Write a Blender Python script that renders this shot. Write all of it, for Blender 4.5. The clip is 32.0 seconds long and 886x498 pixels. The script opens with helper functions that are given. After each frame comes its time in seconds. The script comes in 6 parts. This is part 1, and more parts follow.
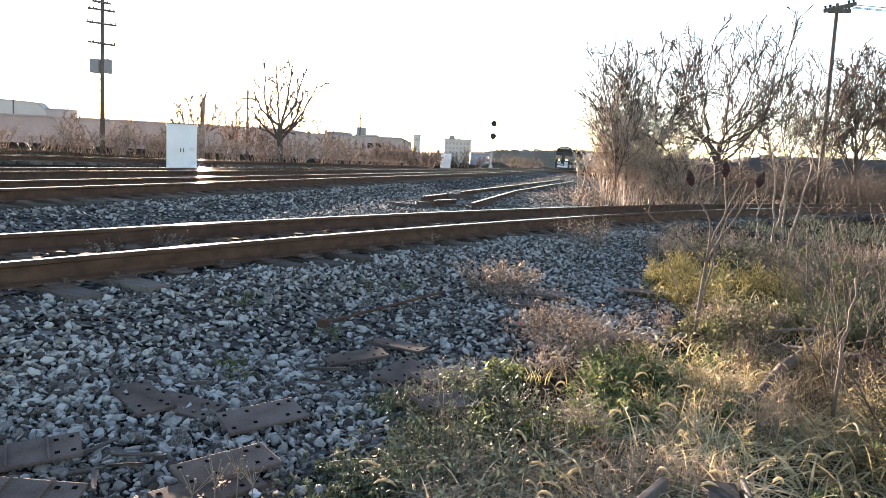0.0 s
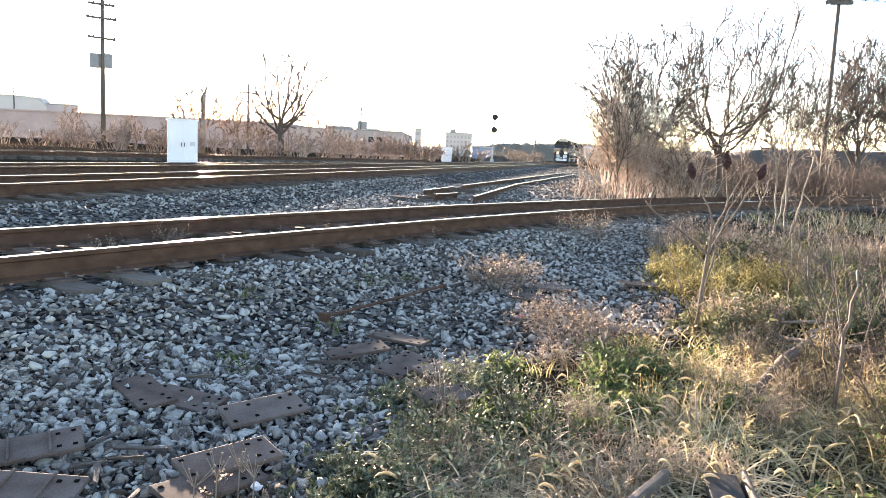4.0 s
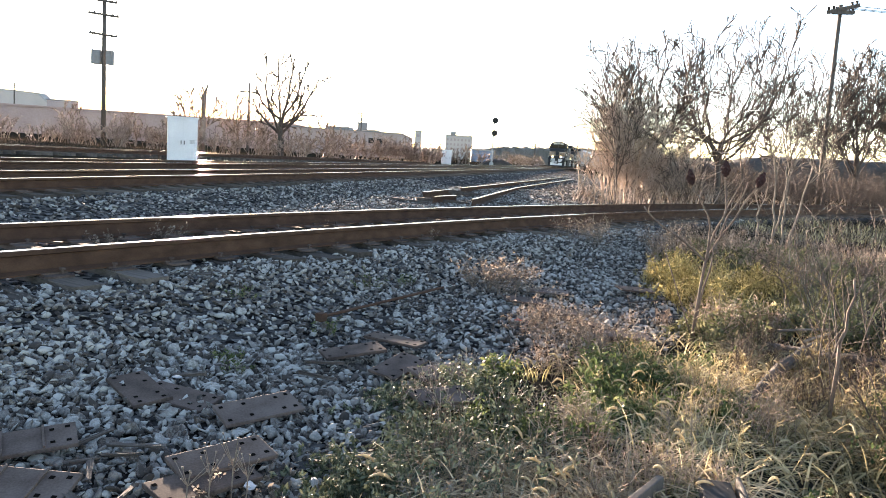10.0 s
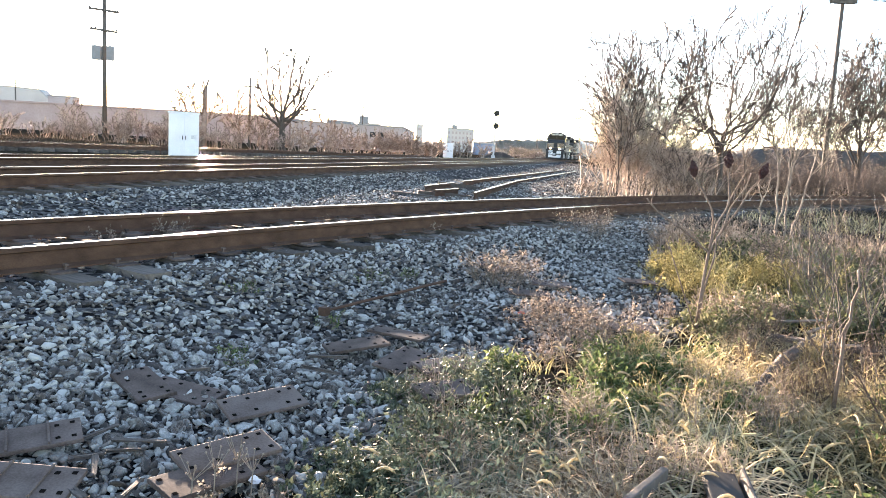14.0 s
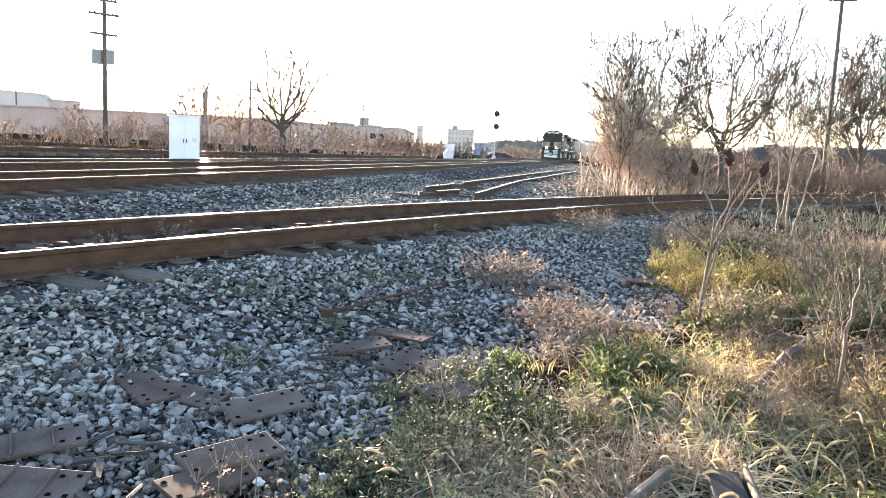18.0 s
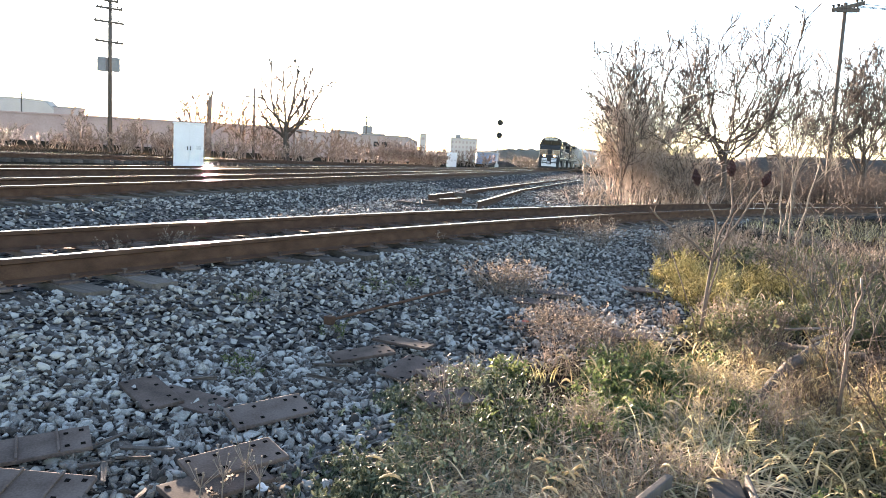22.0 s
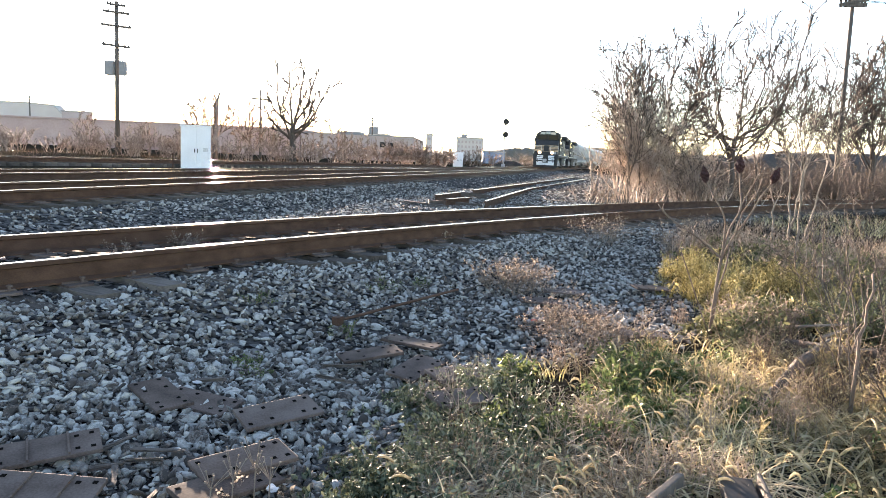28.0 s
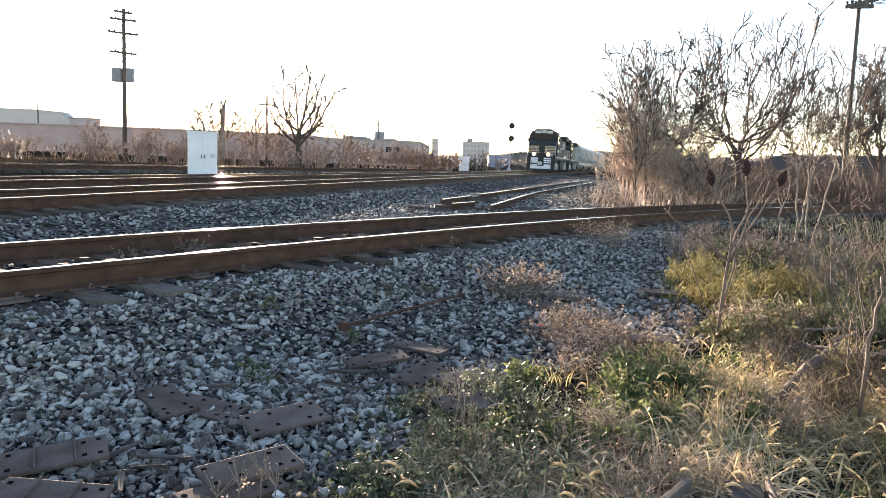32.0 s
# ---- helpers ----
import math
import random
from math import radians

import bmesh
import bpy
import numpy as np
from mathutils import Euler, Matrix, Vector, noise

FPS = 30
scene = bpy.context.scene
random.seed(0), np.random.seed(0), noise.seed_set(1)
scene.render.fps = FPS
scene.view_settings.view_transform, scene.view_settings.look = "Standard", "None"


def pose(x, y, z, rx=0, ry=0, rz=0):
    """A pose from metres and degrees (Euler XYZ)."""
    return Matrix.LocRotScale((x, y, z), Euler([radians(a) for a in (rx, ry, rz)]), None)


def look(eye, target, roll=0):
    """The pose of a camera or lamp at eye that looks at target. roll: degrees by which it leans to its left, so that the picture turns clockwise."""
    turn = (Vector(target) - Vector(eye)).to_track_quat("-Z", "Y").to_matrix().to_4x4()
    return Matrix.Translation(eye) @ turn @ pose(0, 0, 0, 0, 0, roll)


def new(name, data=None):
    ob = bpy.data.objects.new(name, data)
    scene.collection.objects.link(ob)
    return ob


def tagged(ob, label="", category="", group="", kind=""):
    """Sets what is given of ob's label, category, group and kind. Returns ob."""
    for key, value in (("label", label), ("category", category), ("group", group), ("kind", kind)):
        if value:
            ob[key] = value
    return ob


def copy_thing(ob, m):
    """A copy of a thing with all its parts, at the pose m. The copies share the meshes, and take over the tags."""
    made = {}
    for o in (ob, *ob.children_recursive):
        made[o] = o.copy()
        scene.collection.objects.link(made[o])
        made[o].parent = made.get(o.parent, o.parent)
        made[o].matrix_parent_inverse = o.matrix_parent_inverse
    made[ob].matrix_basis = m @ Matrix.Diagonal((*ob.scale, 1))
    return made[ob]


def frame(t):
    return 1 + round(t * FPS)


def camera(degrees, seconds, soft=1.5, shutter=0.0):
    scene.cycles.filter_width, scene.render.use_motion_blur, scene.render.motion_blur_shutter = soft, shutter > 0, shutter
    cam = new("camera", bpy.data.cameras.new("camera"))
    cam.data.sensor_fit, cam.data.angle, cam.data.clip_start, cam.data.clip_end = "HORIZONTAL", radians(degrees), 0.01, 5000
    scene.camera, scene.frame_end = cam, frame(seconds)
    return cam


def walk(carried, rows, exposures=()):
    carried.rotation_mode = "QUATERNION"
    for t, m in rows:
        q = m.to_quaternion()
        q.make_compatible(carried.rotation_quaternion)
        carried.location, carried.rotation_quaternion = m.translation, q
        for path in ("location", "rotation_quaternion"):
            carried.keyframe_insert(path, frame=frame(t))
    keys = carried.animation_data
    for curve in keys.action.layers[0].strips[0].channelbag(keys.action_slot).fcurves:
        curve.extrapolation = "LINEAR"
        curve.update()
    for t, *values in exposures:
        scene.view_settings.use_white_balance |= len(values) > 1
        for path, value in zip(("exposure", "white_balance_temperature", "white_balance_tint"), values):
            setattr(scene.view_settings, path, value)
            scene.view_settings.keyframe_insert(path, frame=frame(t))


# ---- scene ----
cam = camera(64.2, 32.0, soft=0.9)
PATH = [
    (0, -0.003, -0.010, 1.239, 82.76, -3.09, 0.42),
    (0.5, -0.001, -0.011, 1.237, 82.65, -3.19, 0.42),
    (1, -0.003, -0.011, 1.237, 82.52, -3.30, 0.36),
    (1.5, -0.005, -0.004, 1.234, 82.39, -3.30, 0.46),
    (2, -0.003, -0.007, 1.234, 82.43, -3.18, 0.50),
    (2.5, -0.000, -0.006, 1.235, 82.33, -2.96, 0.53),
    (3, -0.000, -0.005, 1.236, 82.32, -2.91, 0.49),
    (3.5, 0.000, -0.007, 1.235, 82.30, -2.87, 0.55),
    (5.5, 0.001, -0.001, 1.234, 82.17, -3.07, 0.26),
    (6, 0.001, -0.002, 1.235, 82.24, -3.09, 0.27),
    (6.5, 0.003, -0.006, 1.235, 82.33, -3.08, 0.33),
    (7, 0.004, -0.006, 1.235, 82.26, -3.06, 0.38),
    (7.5, 0.001, -0.006, 1.237, 82.45, -2.99, 0.41),
    (8, 0.002, -0.007, 1.235, 82.46, -3.01, 0.41),
    (8.5, 0.002, -0.012, 1.235, 82.17, -3.28, 0.49),
    (9, 0.001, -0.008, 1.236, 82.47, -3.60, 0.42),
    (9.5, 0.003, -0.008, 1.232, 82.87, -3.82, 0.49),
    (10, 0.001, -0.005, 1.233, 82.46, -3.89, 0.49),
    (10.5, 0.000, -0.004, 1.232, 82.36, -4.11, 0.48),
    (11, -0.002, -0.004, 1.231, 82.31, -4.29, 0.53),
    (11.5, -0.003, -0.005, 1.230, 82.22, -4.17, 0.61),
    (12, -0.002, -0.004, 1.232, 82.06, -3.95, 0.65),
    (12.5, -0.003, -0.000, 1.231, 82.08, -3.80, 0.57),
    (13, 0.000, -0.000, 1.231, 81.97, -3.71, 0.52),
    (13.5, -0.001, 0.001, 1.234, 82.12, -3.57, 0.55),
    (14, -0.001, -0.000, 1.232, 81.92, -3.46, 0.62),
    (14.5, -0.002, 0.006, 1.229, 81.82, -3.36, 0.61),
    (16.5, -0.004, 0.004, 1.232, 81.92, -3.32, 0.13),
    (17, -0.004, -0.003, 1.232, 81.98, -3.17, 0.50),
    (17.5, -0.001, -0.003, 1.231, 81.89, -2.98, 0.53),
    (18, -0.002, -0.007, 1.233, 81.99, -2.97, 0.66),
    (18.5, -0.004, -0.002, 1.230, 81.77, -3.02, 0.69),
    (19, -0.003, -0.004, 1.230, 81.96, -2.91, 0.75),
    (19.5, -0.005, -0.007, 1.229, 82.02, -3.02, 0.83),
    (20, -0.005, -0.009, 1.231, 82.23, -3.06, 0.82),
    (20.5, -0.004, -0.015, 1.231, 82.31, -3.28, 0.83),
    (21, -0.005, -0.019, 1.234, 82.45, -3.26, 0.67),
    (21.5, -0.004, -0.026, 1.234, 82.52, -3.28, 0.75),
    (22, -0.005, -0.029, 1.234, 82.65, -3.25, 0.90),
    (22.5, -0.005, -0.024, 1.233, 82.59, -3.12, 1.03),
    (23, -0.002, -0.027, 1.235, 82.72, -2.79, 1.01),
    (23.5, -0.004, -0.027, 1.232, 82.50, -2.73, 1.11),
    (24, -0.004, -0.029, 1.232, 82.69, -2.66, 1.20),
    (24.5, -0.005, -0.032, 1.235, 82.82, -2.84, 1.25),
    (25, -0.004, -0.031, 1.234, 82.87, -2.85, 1.24),
    (25.5, -0.008, -0.030, 1.234, 82.96, -2.79, 1.15),
    (27.5, -0.005, -0.024, 1.232, 82.66, -2.72, 1.33),
    (28, -0.008, -0.022, 1.231, 82.62, -2.67, 1.41),
    (28.5, -0.010, -0.017, 1.230, 82.61, -2.75, 1.48),
    (29, -0.008, -0.022, 1.232, 82.75, -2.81, 1.59),
    (29.5, -0.009, -0.019, 1.231, 82.79, -2.88, 1.51),
    (30, -0.011, -0.022, 1.234, 82.84, -2.77, 1.70),
    (30.5, -0.009, -0.025, 1.233, 82.87, -2.57, 1.77),
    (31, -0.005, -0.028, 1.233, 82.87, -2.36, 1.95),
    (31.5, -0.002, -0.023, 1.234, 82.93, -2.35, 1.94),
    (32, -0.003, -0.018, 1.235, 82.94, -2.31, 1.89),
]
EXPOSURE = [(0, 3.19), (1, 3.34), (2, 3.61), (3, 3.7), (3.5, 3.73), (6, 3.78), (9, 3.81), (9.5, 3.25), (10, 3.28), (11, 3.58), (12, 3.7), (13, 3.83), (17, 3.83),
            (19, 3.78), (20, 3.73), (21, 3.63), (22, 3.56), (23, 3.41), (24, 3.37), (25, 3.17), (25.5, 3.14), (28, 3.51), (29, 3.45), (30, 3.25), (31, 3.19), (32, 3.17)]
walk(cam, [(r[0], pose(*r[1:])) for r in PATH], [(t, stops, 6850, 21) for t, stops in EXPOSURE])

# ---------------------------------------------------------------- light
SUN_AZ, SUN_EL = radians(-19.8), radians(4.9)
world = bpy.data.worlds.new("sky")
scene.world = world
world.use_nodes = True
wn = world.node_tree.nodes
sky = wn.new("ShaderNodeTexSky")
sky.sky_type = "NISHITA"
sky.sun_disc = False
sky.sun_elevation, sky.sun_rotation = SUN_EL, SUN_AZ
sky.air_density, sky.dust_density, sky.ozone_density = 0.75, 0.12, 1.1
world.node_tree.links.new(sky.outputs[0], wn["Background"].inputs[0])
wn["Background"].inputs[1].default_value = 0.087
sun = new("sun", bpy.data.lights.new("sun", "SUN"))
sun.data.energy, sun.data.angle, sun.data.color = 5.0, radians(0.6), (1.0, 0.83, 0.63)
to_sun = Vector((math.sin(SUN_AZ) * math.cos(SUN_EL), math.cos(SUN_AZ) * math.cos(SUN_EL), math.sin(SUN_EL)))
sun.matrix_world = look(to_sun * 50, (0, 0, 0))

# ---------------------------------------------------------------- materials
def base_mat(name, rough=0.8, metal=0.0):
    m = bpy.data.materials.new(name)
    m.use_nodes = True
    b = m.node_tree.nodes["Principled BSDF"]
    b.inputs["Roughness"].default_value, b.inputs["Metallic"].default_value = rough, metal
    return m, m.node_tree.nodes, m.node_tree.links, b


def ramp(nodes, cols, lo=0.3, hi=0.7):
    r = nodes.new("ShaderNodeValToRGB")
    els = r.color_ramp.elements
    while len(els) < len(cols):
        els.new(0.5)
    for i, c in enumerate(cols):
        els[i].position = lo + (hi - lo) * i / max(1, len(cols) - 1)
        els[i].color = (*c, 1)
    return r


def surface(name, cols, rough=0.8, metal=0.0, scale=4.0, fine=60.0, bump=0.3, vary="", amount=0.5, rough_var=0.15, stretch=(1, 1, 1), dist=0.01):
    """Colour from noise at two scales, with relief; vary: "object" or "island" shifts the tone piece by piece."""
    m, n, l, b = base_mat(name, rough, metal)
    co = n.new("ShaderNodeTexCoord")
    mp = n.new("ShaderNodeMapping")
    mp.inputs["Scale"].default_value = stretch
    l.new(co.outputs["Object"], mp.inputs[0])
    big, small = n.new("ShaderNodeTexNoise"), n.new("ShaderNodeTexNoise")
    for tex, s, d in ((big, scale, 5), (small, fine, 4)):
        tex.inputs["Scale"].default_value, tex.inputs["Detail"].default_value = s, d
        l.new(mp.outputs[0], tex.inputs["Vector"])
    mix = n.new("ShaderNodeMath")
    mix.operation = "MULTIPLY_ADD"
    l.new(small.outputs["Fac"], mix.inputs[0])
    mix.inputs[1].default_value = 0.45
    half = n.new("ShaderNodeMath")
    half.operation = "MULTIPLY_ADD"
    l.new(big.outputs["Fac"], half.inputs[0])
    half.inputs[1].default_value, half.inputs[2].default_value = 0.55, 0.0
    l.new(half.outputs[0], mix.inputs[2])
    last = mix.outputs[0]
    if vary:
        src = n.new("ShaderNodeObjectInfo" if vary == "object" else "ShaderNodeNewGeometry")
        shift = n.new("ShaderNodeMath")
        shift.operation = "MULTIPLY_ADD"
        l.new(src.outputs["Random" if vary == "object" else "Random Per Island"], shift.inputs[0])
        shift.inputs[1].default_value, shift.inputs[2].default_value = amount, -amount / 2
        add = n.new("ShaderNodeMath")
        l.new(last, add.inputs[0])
        l.new(shift.outputs[0], add.inputs[1])
        last = add.outputs[0]
    r = ramp(n, cols)
    l.new(last, r.inputs[0])
    l.new(r.outputs[0], b.inputs["Base Color"])
    rv = n.new("ShaderNodeMath")
    rv.operation = "MULTIPLY_ADD"
    l.new(small.outputs["Fac"], rv.inputs[0])
    rv.inputs[1].default_value, rv.inputs[2].default_value = rough_var * 2, rough - rough_var
    l.new(rv.outputs[0], b.inputs["Roughness"])
    if bump:
        bp = n.new("ShaderNodeBump")
        bp.inputs["Strength"].default_value, bp.inputs["Distance"].default_value = bump, dist
        l.new(mix.outputs[0], bp.inputs["Height"])
        l.new(bp.outputs[0], b.inputs["Normal"])
    return m


def leafy(name, cols, through_light=0.5, vary="island", rough=0.6):
    """Thin plant matter: diffuse plus light passing through."""
    m, n, l, b = base_mat(name, rough)
    b.inputs["Specular IOR Level"].default_value = 0.1
    src = n.new("ShaderNodeNewGeometry")
    co = n.new("ShaderNodeTexCoord")
    tex = n.new("ShaderNodeTexNoise")
    tex.inputs["Scale"].default_value = 1.3
    l.new(co.outputs["Object"], tex.inputs["Vector"])
    add = n.new("ShaderNodeMath")
    add.operation = "MULTIPLY_ADD"
    l.new(src.outputs["Random Per Island"], add.inputs[0])
    add.inputs[1].default_value = 0.5
    l.new(tex.outputs["Fac"], add.inputs[2])
    sub = n.new("ShaderNodeMath")
    sub.operation = "SUBTRACT"
    l.new(add.outputs[0], sub.inputs[0])
    sub.inputs[1].default_value = 0.25
    r = ramp(n, cols, 0.2, 0.8)
    l.new(sub.outputs[0], r.inputs[0])
    l.new(r.outputs[0], b.inputs["Base Color"])
    tr = n.new("ShaderNodeBsdfTranslucent")
    l.new(r.outputs[0], tr.inputs[0])
    mx = n.new("ShaderNodeMixShader")
    mx.inputs[0].default_value = through_light
    l.new(b.outputs[0], mx.inputs[1])
    l.new(tr.outputs[0], mx.inputs[2])
    l.new(mx.outputs[0], n["Material Output"].inputs[0])
    return m


def glow(name, col, strength):
    m, n, l, b = base_mat(name, 0.3)
    b.inputs["Base Color"].default_value = (*col, 1)
    b.inputs["Emission Color"].default_value = (*col, 1)
    b.inputs["Emission Strength"].default_value = strength
    return m


def ground_material():
    """Crushed stone where the sheet's "soil" value is low, soil and thatch where it is high."""
    m, n, l, b = base_mat("gravel_and_soil", 1.0)
    b.inputs["Specular IOR Level"].default_value = 0.0
    co = n.new("ShaderNodeTexCoord")
    vor = n.new("ShaderNodeTexVoronoi")
    vor.inputs["Scale"].default_value = 19.0
    vor2 = n.new("ShaderNodeTexVoronoi")
    vor2.inputs["Scale"].default_value = 33.0
    big = n.new("ShaderNodeTexNoise")
    big.inputs["Scale"].default_value, big.inputs["Detail"].default_value = 0.6, 6
    fine = n.new("ShaderNodeTexNoise")
    fine.inputs["Scale"].default_value, fine.inputs["Detail"].default_value = 14.0, 6
    for t in (vor, vor2, big, fine):
        l.new(co.outputs["Object"], t.inputs["Vector"])
    sep = n.new("ShaderNodeSeparateColor")
    l.new(vor.outputs["Color"], sep.inputs[0])
    stone = ramp(n, [(0.012, 0.011, 0.011), (0.04, 0.038, 0.037), (0.10, 0.096, 0.092), (0.2, 0.195, 0.19)], 0.0, 1.0)
    l.new(sep.outputs[0], stone.inputs[0])
    dirt = ramp(n, [(0.012, 0.009, 0.007), (0.028, 0.022, 0.015), (0.06, 0.047, 0.032)])
    l.new(fine.outputs["Fac"], dirt.inputs[0])
    at = n.new("ShaderNodeAttribute")
    at.attribute_name = "soil"
    edge = n.new("ShaderNodeMath")
    edge.operation = "MULTIPLY_ADD"
    l.new(big.outputs["Fac"], edge.inputs[0])
    edge.inputs[1].default_value, edge.inputs[2].default_value = 0.6, -0.3
    add = n.new("ShaderNodeMath")
    add.use_clamp = True
    l.new(at.outputs["Fac"], add.inputs[0])
    l.new(edge.outputs[0], add.inputs[1])
    mx = n.new("ShaderNodeMix")
    mx.data_type = "RGBA"
    l.new(add.outputs[0], mx.inputs["Factor"])
    l.new(stone.outputs[0], mx.inputs["A"])
    l.new(dirt.outputs[0], mx.inputs["B"])
    l.new(mx.outputs["Result"], b.inputs["Base Color"])
    hs = n.new("ShaderNodeMath")
    l.new(vor.outputs["Distance"], hs.inputs[0])
    l.new(vor2.outputs["Distance"], hs.inputs[1])
    bp = n.new("ShaderNodeBump")
    bp.inputs["Strength"].default_value, bp.inputs["Distance"].default_value = 0.9, 0.03
    bp.invert = True
    flat = n.new("ShaderNodeMix")
    l.new(add.outputs[0], flat.inputs["Factor"])
    l.new(hs.outputs[0], flat.inputs["A"])
    l.new(fine.outputs["Fac"], flat.inputs["B"])
    l.new(flat.outputs["Result"], bp.inputs["Height"])
    l.new(bp.outputs[0], b.inputs["Normal"])
    return m


M_GROUND = ground_material()
M_STONE = surface("ballast_stone", [(0.05, 0.043, 0.038), (0.125, 0.10, 0.084), (0.15, 0.154, 0.146), (0.225, 0.19, 0.165), (0.225, 0.234, 0.222), (0.30, 0.28, 0.25), (0.40, 0.39, 0.36)], 0.85, 0, 30, 160, 0.35, "island", 0.6, dist=0.004)
M_STONE.node_tree.nodes["Principled BSDF"].inputs["Specular IOR Level"].default_value = 0.3
M_RAIL = surface("rusty_rail_steel", [(0.038, 0.021, 0.014), (0.075, 0.042, 0.028), (0.12, 0.07, 0.047)], 0.85, 0.0, 5, 90, 0.3, stretch=(1, 1, 2), dist=0.003)
M_RAIL.node_tree.nodes["Principled BSDF"].inputs["Specular IOR Level"].default_value = 0.2
M_RAILTOP = surface("polished_rail_head", [(0.42, 0.41, 0.40), (0.6, 0.59, 0.57)], 0.2, 1.0, 8, 120, 0.05, rough_var=0.05, dist=0.001)
M_TIE = surface("weathered_tie_wood", [(0.045, 0.037, 0.031), (0.095, 0.08, 0.067), (0.17, 0.145, 0.125)], 0.95, 0, 3, 25, 0.6, "object", 0.3, stretch=(1, 9, 6), dist=0.008)
M_PLATE = surface("rusty_plate_steel", [(0.045, 0.033, 0.028), (0.098, 0.073, 0.062), (0.15, 0.118, 0.103)], 0.85, 0.0, 9, 110, 0.3, "object", 0.25, dist=0.002)
for m in (M_TIE, M_PLATE):
    m.node_tree.nodes["Principled BSDF"].inputs["Specular IOR Level"].default_value = 0.15
M_HOLE = surface("dark_hole", [(0.008, 0.007, 0.006), (0.012, 0.01, 0.009)], 1.0, rough_var=0.0)
M_HOLE.node_tree.nodes["Principled BSDF"].inputs["Specular IOR Level"].default_value = 0.0
M_BARK = surface("dark_bark", [(0.03, 0.024, 0.02), (0.075, 0.06, 0.05), (0.12, 0.10, 0.085)], 0.9, 0, 6, 40, 0.5, stretch=(3, 3, 0.6))
M_TWIG = surface("twig_bark", [(0.05, 0.036, 0.03), (0.10, 0.075, 0.06)], 0.85, 0, 5, 30, 0.2)
M_PALESTEM = surface("pale_dry_stem", [(0.11, 0.085, 0.065), (0.24, 0.195, 0.155)], 0.8, 0, 8, 60, 0.2)
M_TANSTEM = leafy("tan_dry_stem", [(0.26, 0.195, 0.155), (0.45, 0.36, 0.295), (0.63, 0.525, 0.445)], 0.12)
# pinkish twigs of the far scrub, colour raised to carry haze and glare
M_SCRUB = leafy("haze_paled_scrub_twig", [(0.15, 0.105, 0.085), (0.28, 0.21, 0.17), (0.44, 0.345, 0.285)], 0.04)
M_SUMAC = surface("sumac_bark", [(0.08, 0.055, 0.042), (0.14, 0.10, 0.078), (0.22, 0.165, 0.13)], 0.85, 0, 12, 70, 0.3, stretch=(2, 2, 0.6))
M_PALESTRAW = leafy("pale_straw", [(0.17, 0.12, 0.075), (0.54, 0.42, 0.27), (0.80, 0.67, 0.46)], 0.38)
M_POLE = surface("weathered_pole_wood", [(0.05, 0.041, 0.035), (0.095, 0.079, 0.067), (0.15, 0.128, 0.11)], 0.9, 0, 2, 20, 0.4, stretch=(6, 6, 0.5))
M_DARKSEED = surface("dark_red_seed_head", [(0.02, 0.008, 0.008), (0.06, 0.02, 0.018)], 0.9, 0, 30, 120, 0.8)
M_WHITE = surface("white_painted_metal", [(0.62, 0.63, 0.64), (0.78, 0.79, 0.80)], 0.45, 0, 1.5, 30, 0.05)
M_GREY = surface("grey_painted_metal", [(0.24, 0.25, 0.26), (0.36, 0.37, 0.38)], 0.5, 0, 1.5, 30, 0.05)
M_GALV = surface("galvanised_steel", [(0.30, 0.31, 0.32), (0.45, 0.46, 0.47)], 0.5, 0.6, 3, 40, 0.1)
M_BLACK = surface("black_painted_metal", [(0.010, 0.010, 0.011), (0.03, 0.03, 0.03)], 0.72, 0, 1.2, 30, 0.05)
M_SOOT = surface("sooty_underframe", [(0.015, 0.013, 0.012), (0.05, 0.043, 0.036)], 0.85, 0, 2, 30, 0.2)
M_STRIPE = surface("off_white_paint", [(0.45, 0.42, 0.36), (0.62, 0.59, 0.52)], 0.5, 0, 2, 30, 0.05)
M_GLASS = base_mat("dark_window_glass", 0.08)[0]
M_GLASS.node_tree.nodes["Principled BSDF"].inputs["Base Color"].default_value = (0.012, 0.014, 0.017, 1)
M_GLASS.node_tree.nodes["Principled BSDF"].inputs["Specular IOR Level"].default_value = 0.1
M_LAMP = glow("lit_headlamp", (1.0, 0.70, 0.32), 0.75)
M_NOSE = surface("warm_cream_paint", [(0.40, 0.28, 0.18), (0.52, 0.38, 0.26)], 0.6, 0, 2, 30, 0.05)
M_RED = surface("faded_red_plastic", [(0.35, 0.06, 0.04), (0.5, 0.12, 0.08)], 0.5, 0, 5, 40, 0.1)
# red brick with the veil of haze and glare lightened into its colour
M_BRICK = surface("haze_paled_red_brick", [(0.36, 0.245, 0.22), (0.45, 0.32, 0.29), (0.52, 0.39, 0.36)], 0.9, 0, 0.25, 3, 0.2)
M_CONC = surface("pale_concrete", [(0.30, 0.29, 0.28), (0.46, 0.45, 0.43)], 0.9, 0, 0.2, 4, 0.2)
M_ROOF = surface("grey_roofing", [(0.16, 0.16, 0.165), (0.28, 0.28, 0.285)], 0.7, 0, 0.3, 5, 0.1)
M_BLUE = surface("faded_blue_sheet", [(0.12, 0.18, 0.28), (0.26, 0.32, 0.40)], 0.6, 0, 0.5, 5, 0.1)
M_DRYLEAF = leafy("dry_tan_leaf", [(0.15, 0.10, 0.07), (0.27, 0.19, 0.13), (0.38, 0.29, 0.21)], 0.35)
M_STRAW = leafy("golden_straw", [(0.12, 0.09, 0.042), (0.47, 0.38, 0.20), (0.82, 0.72, 0.46)], 0.42)
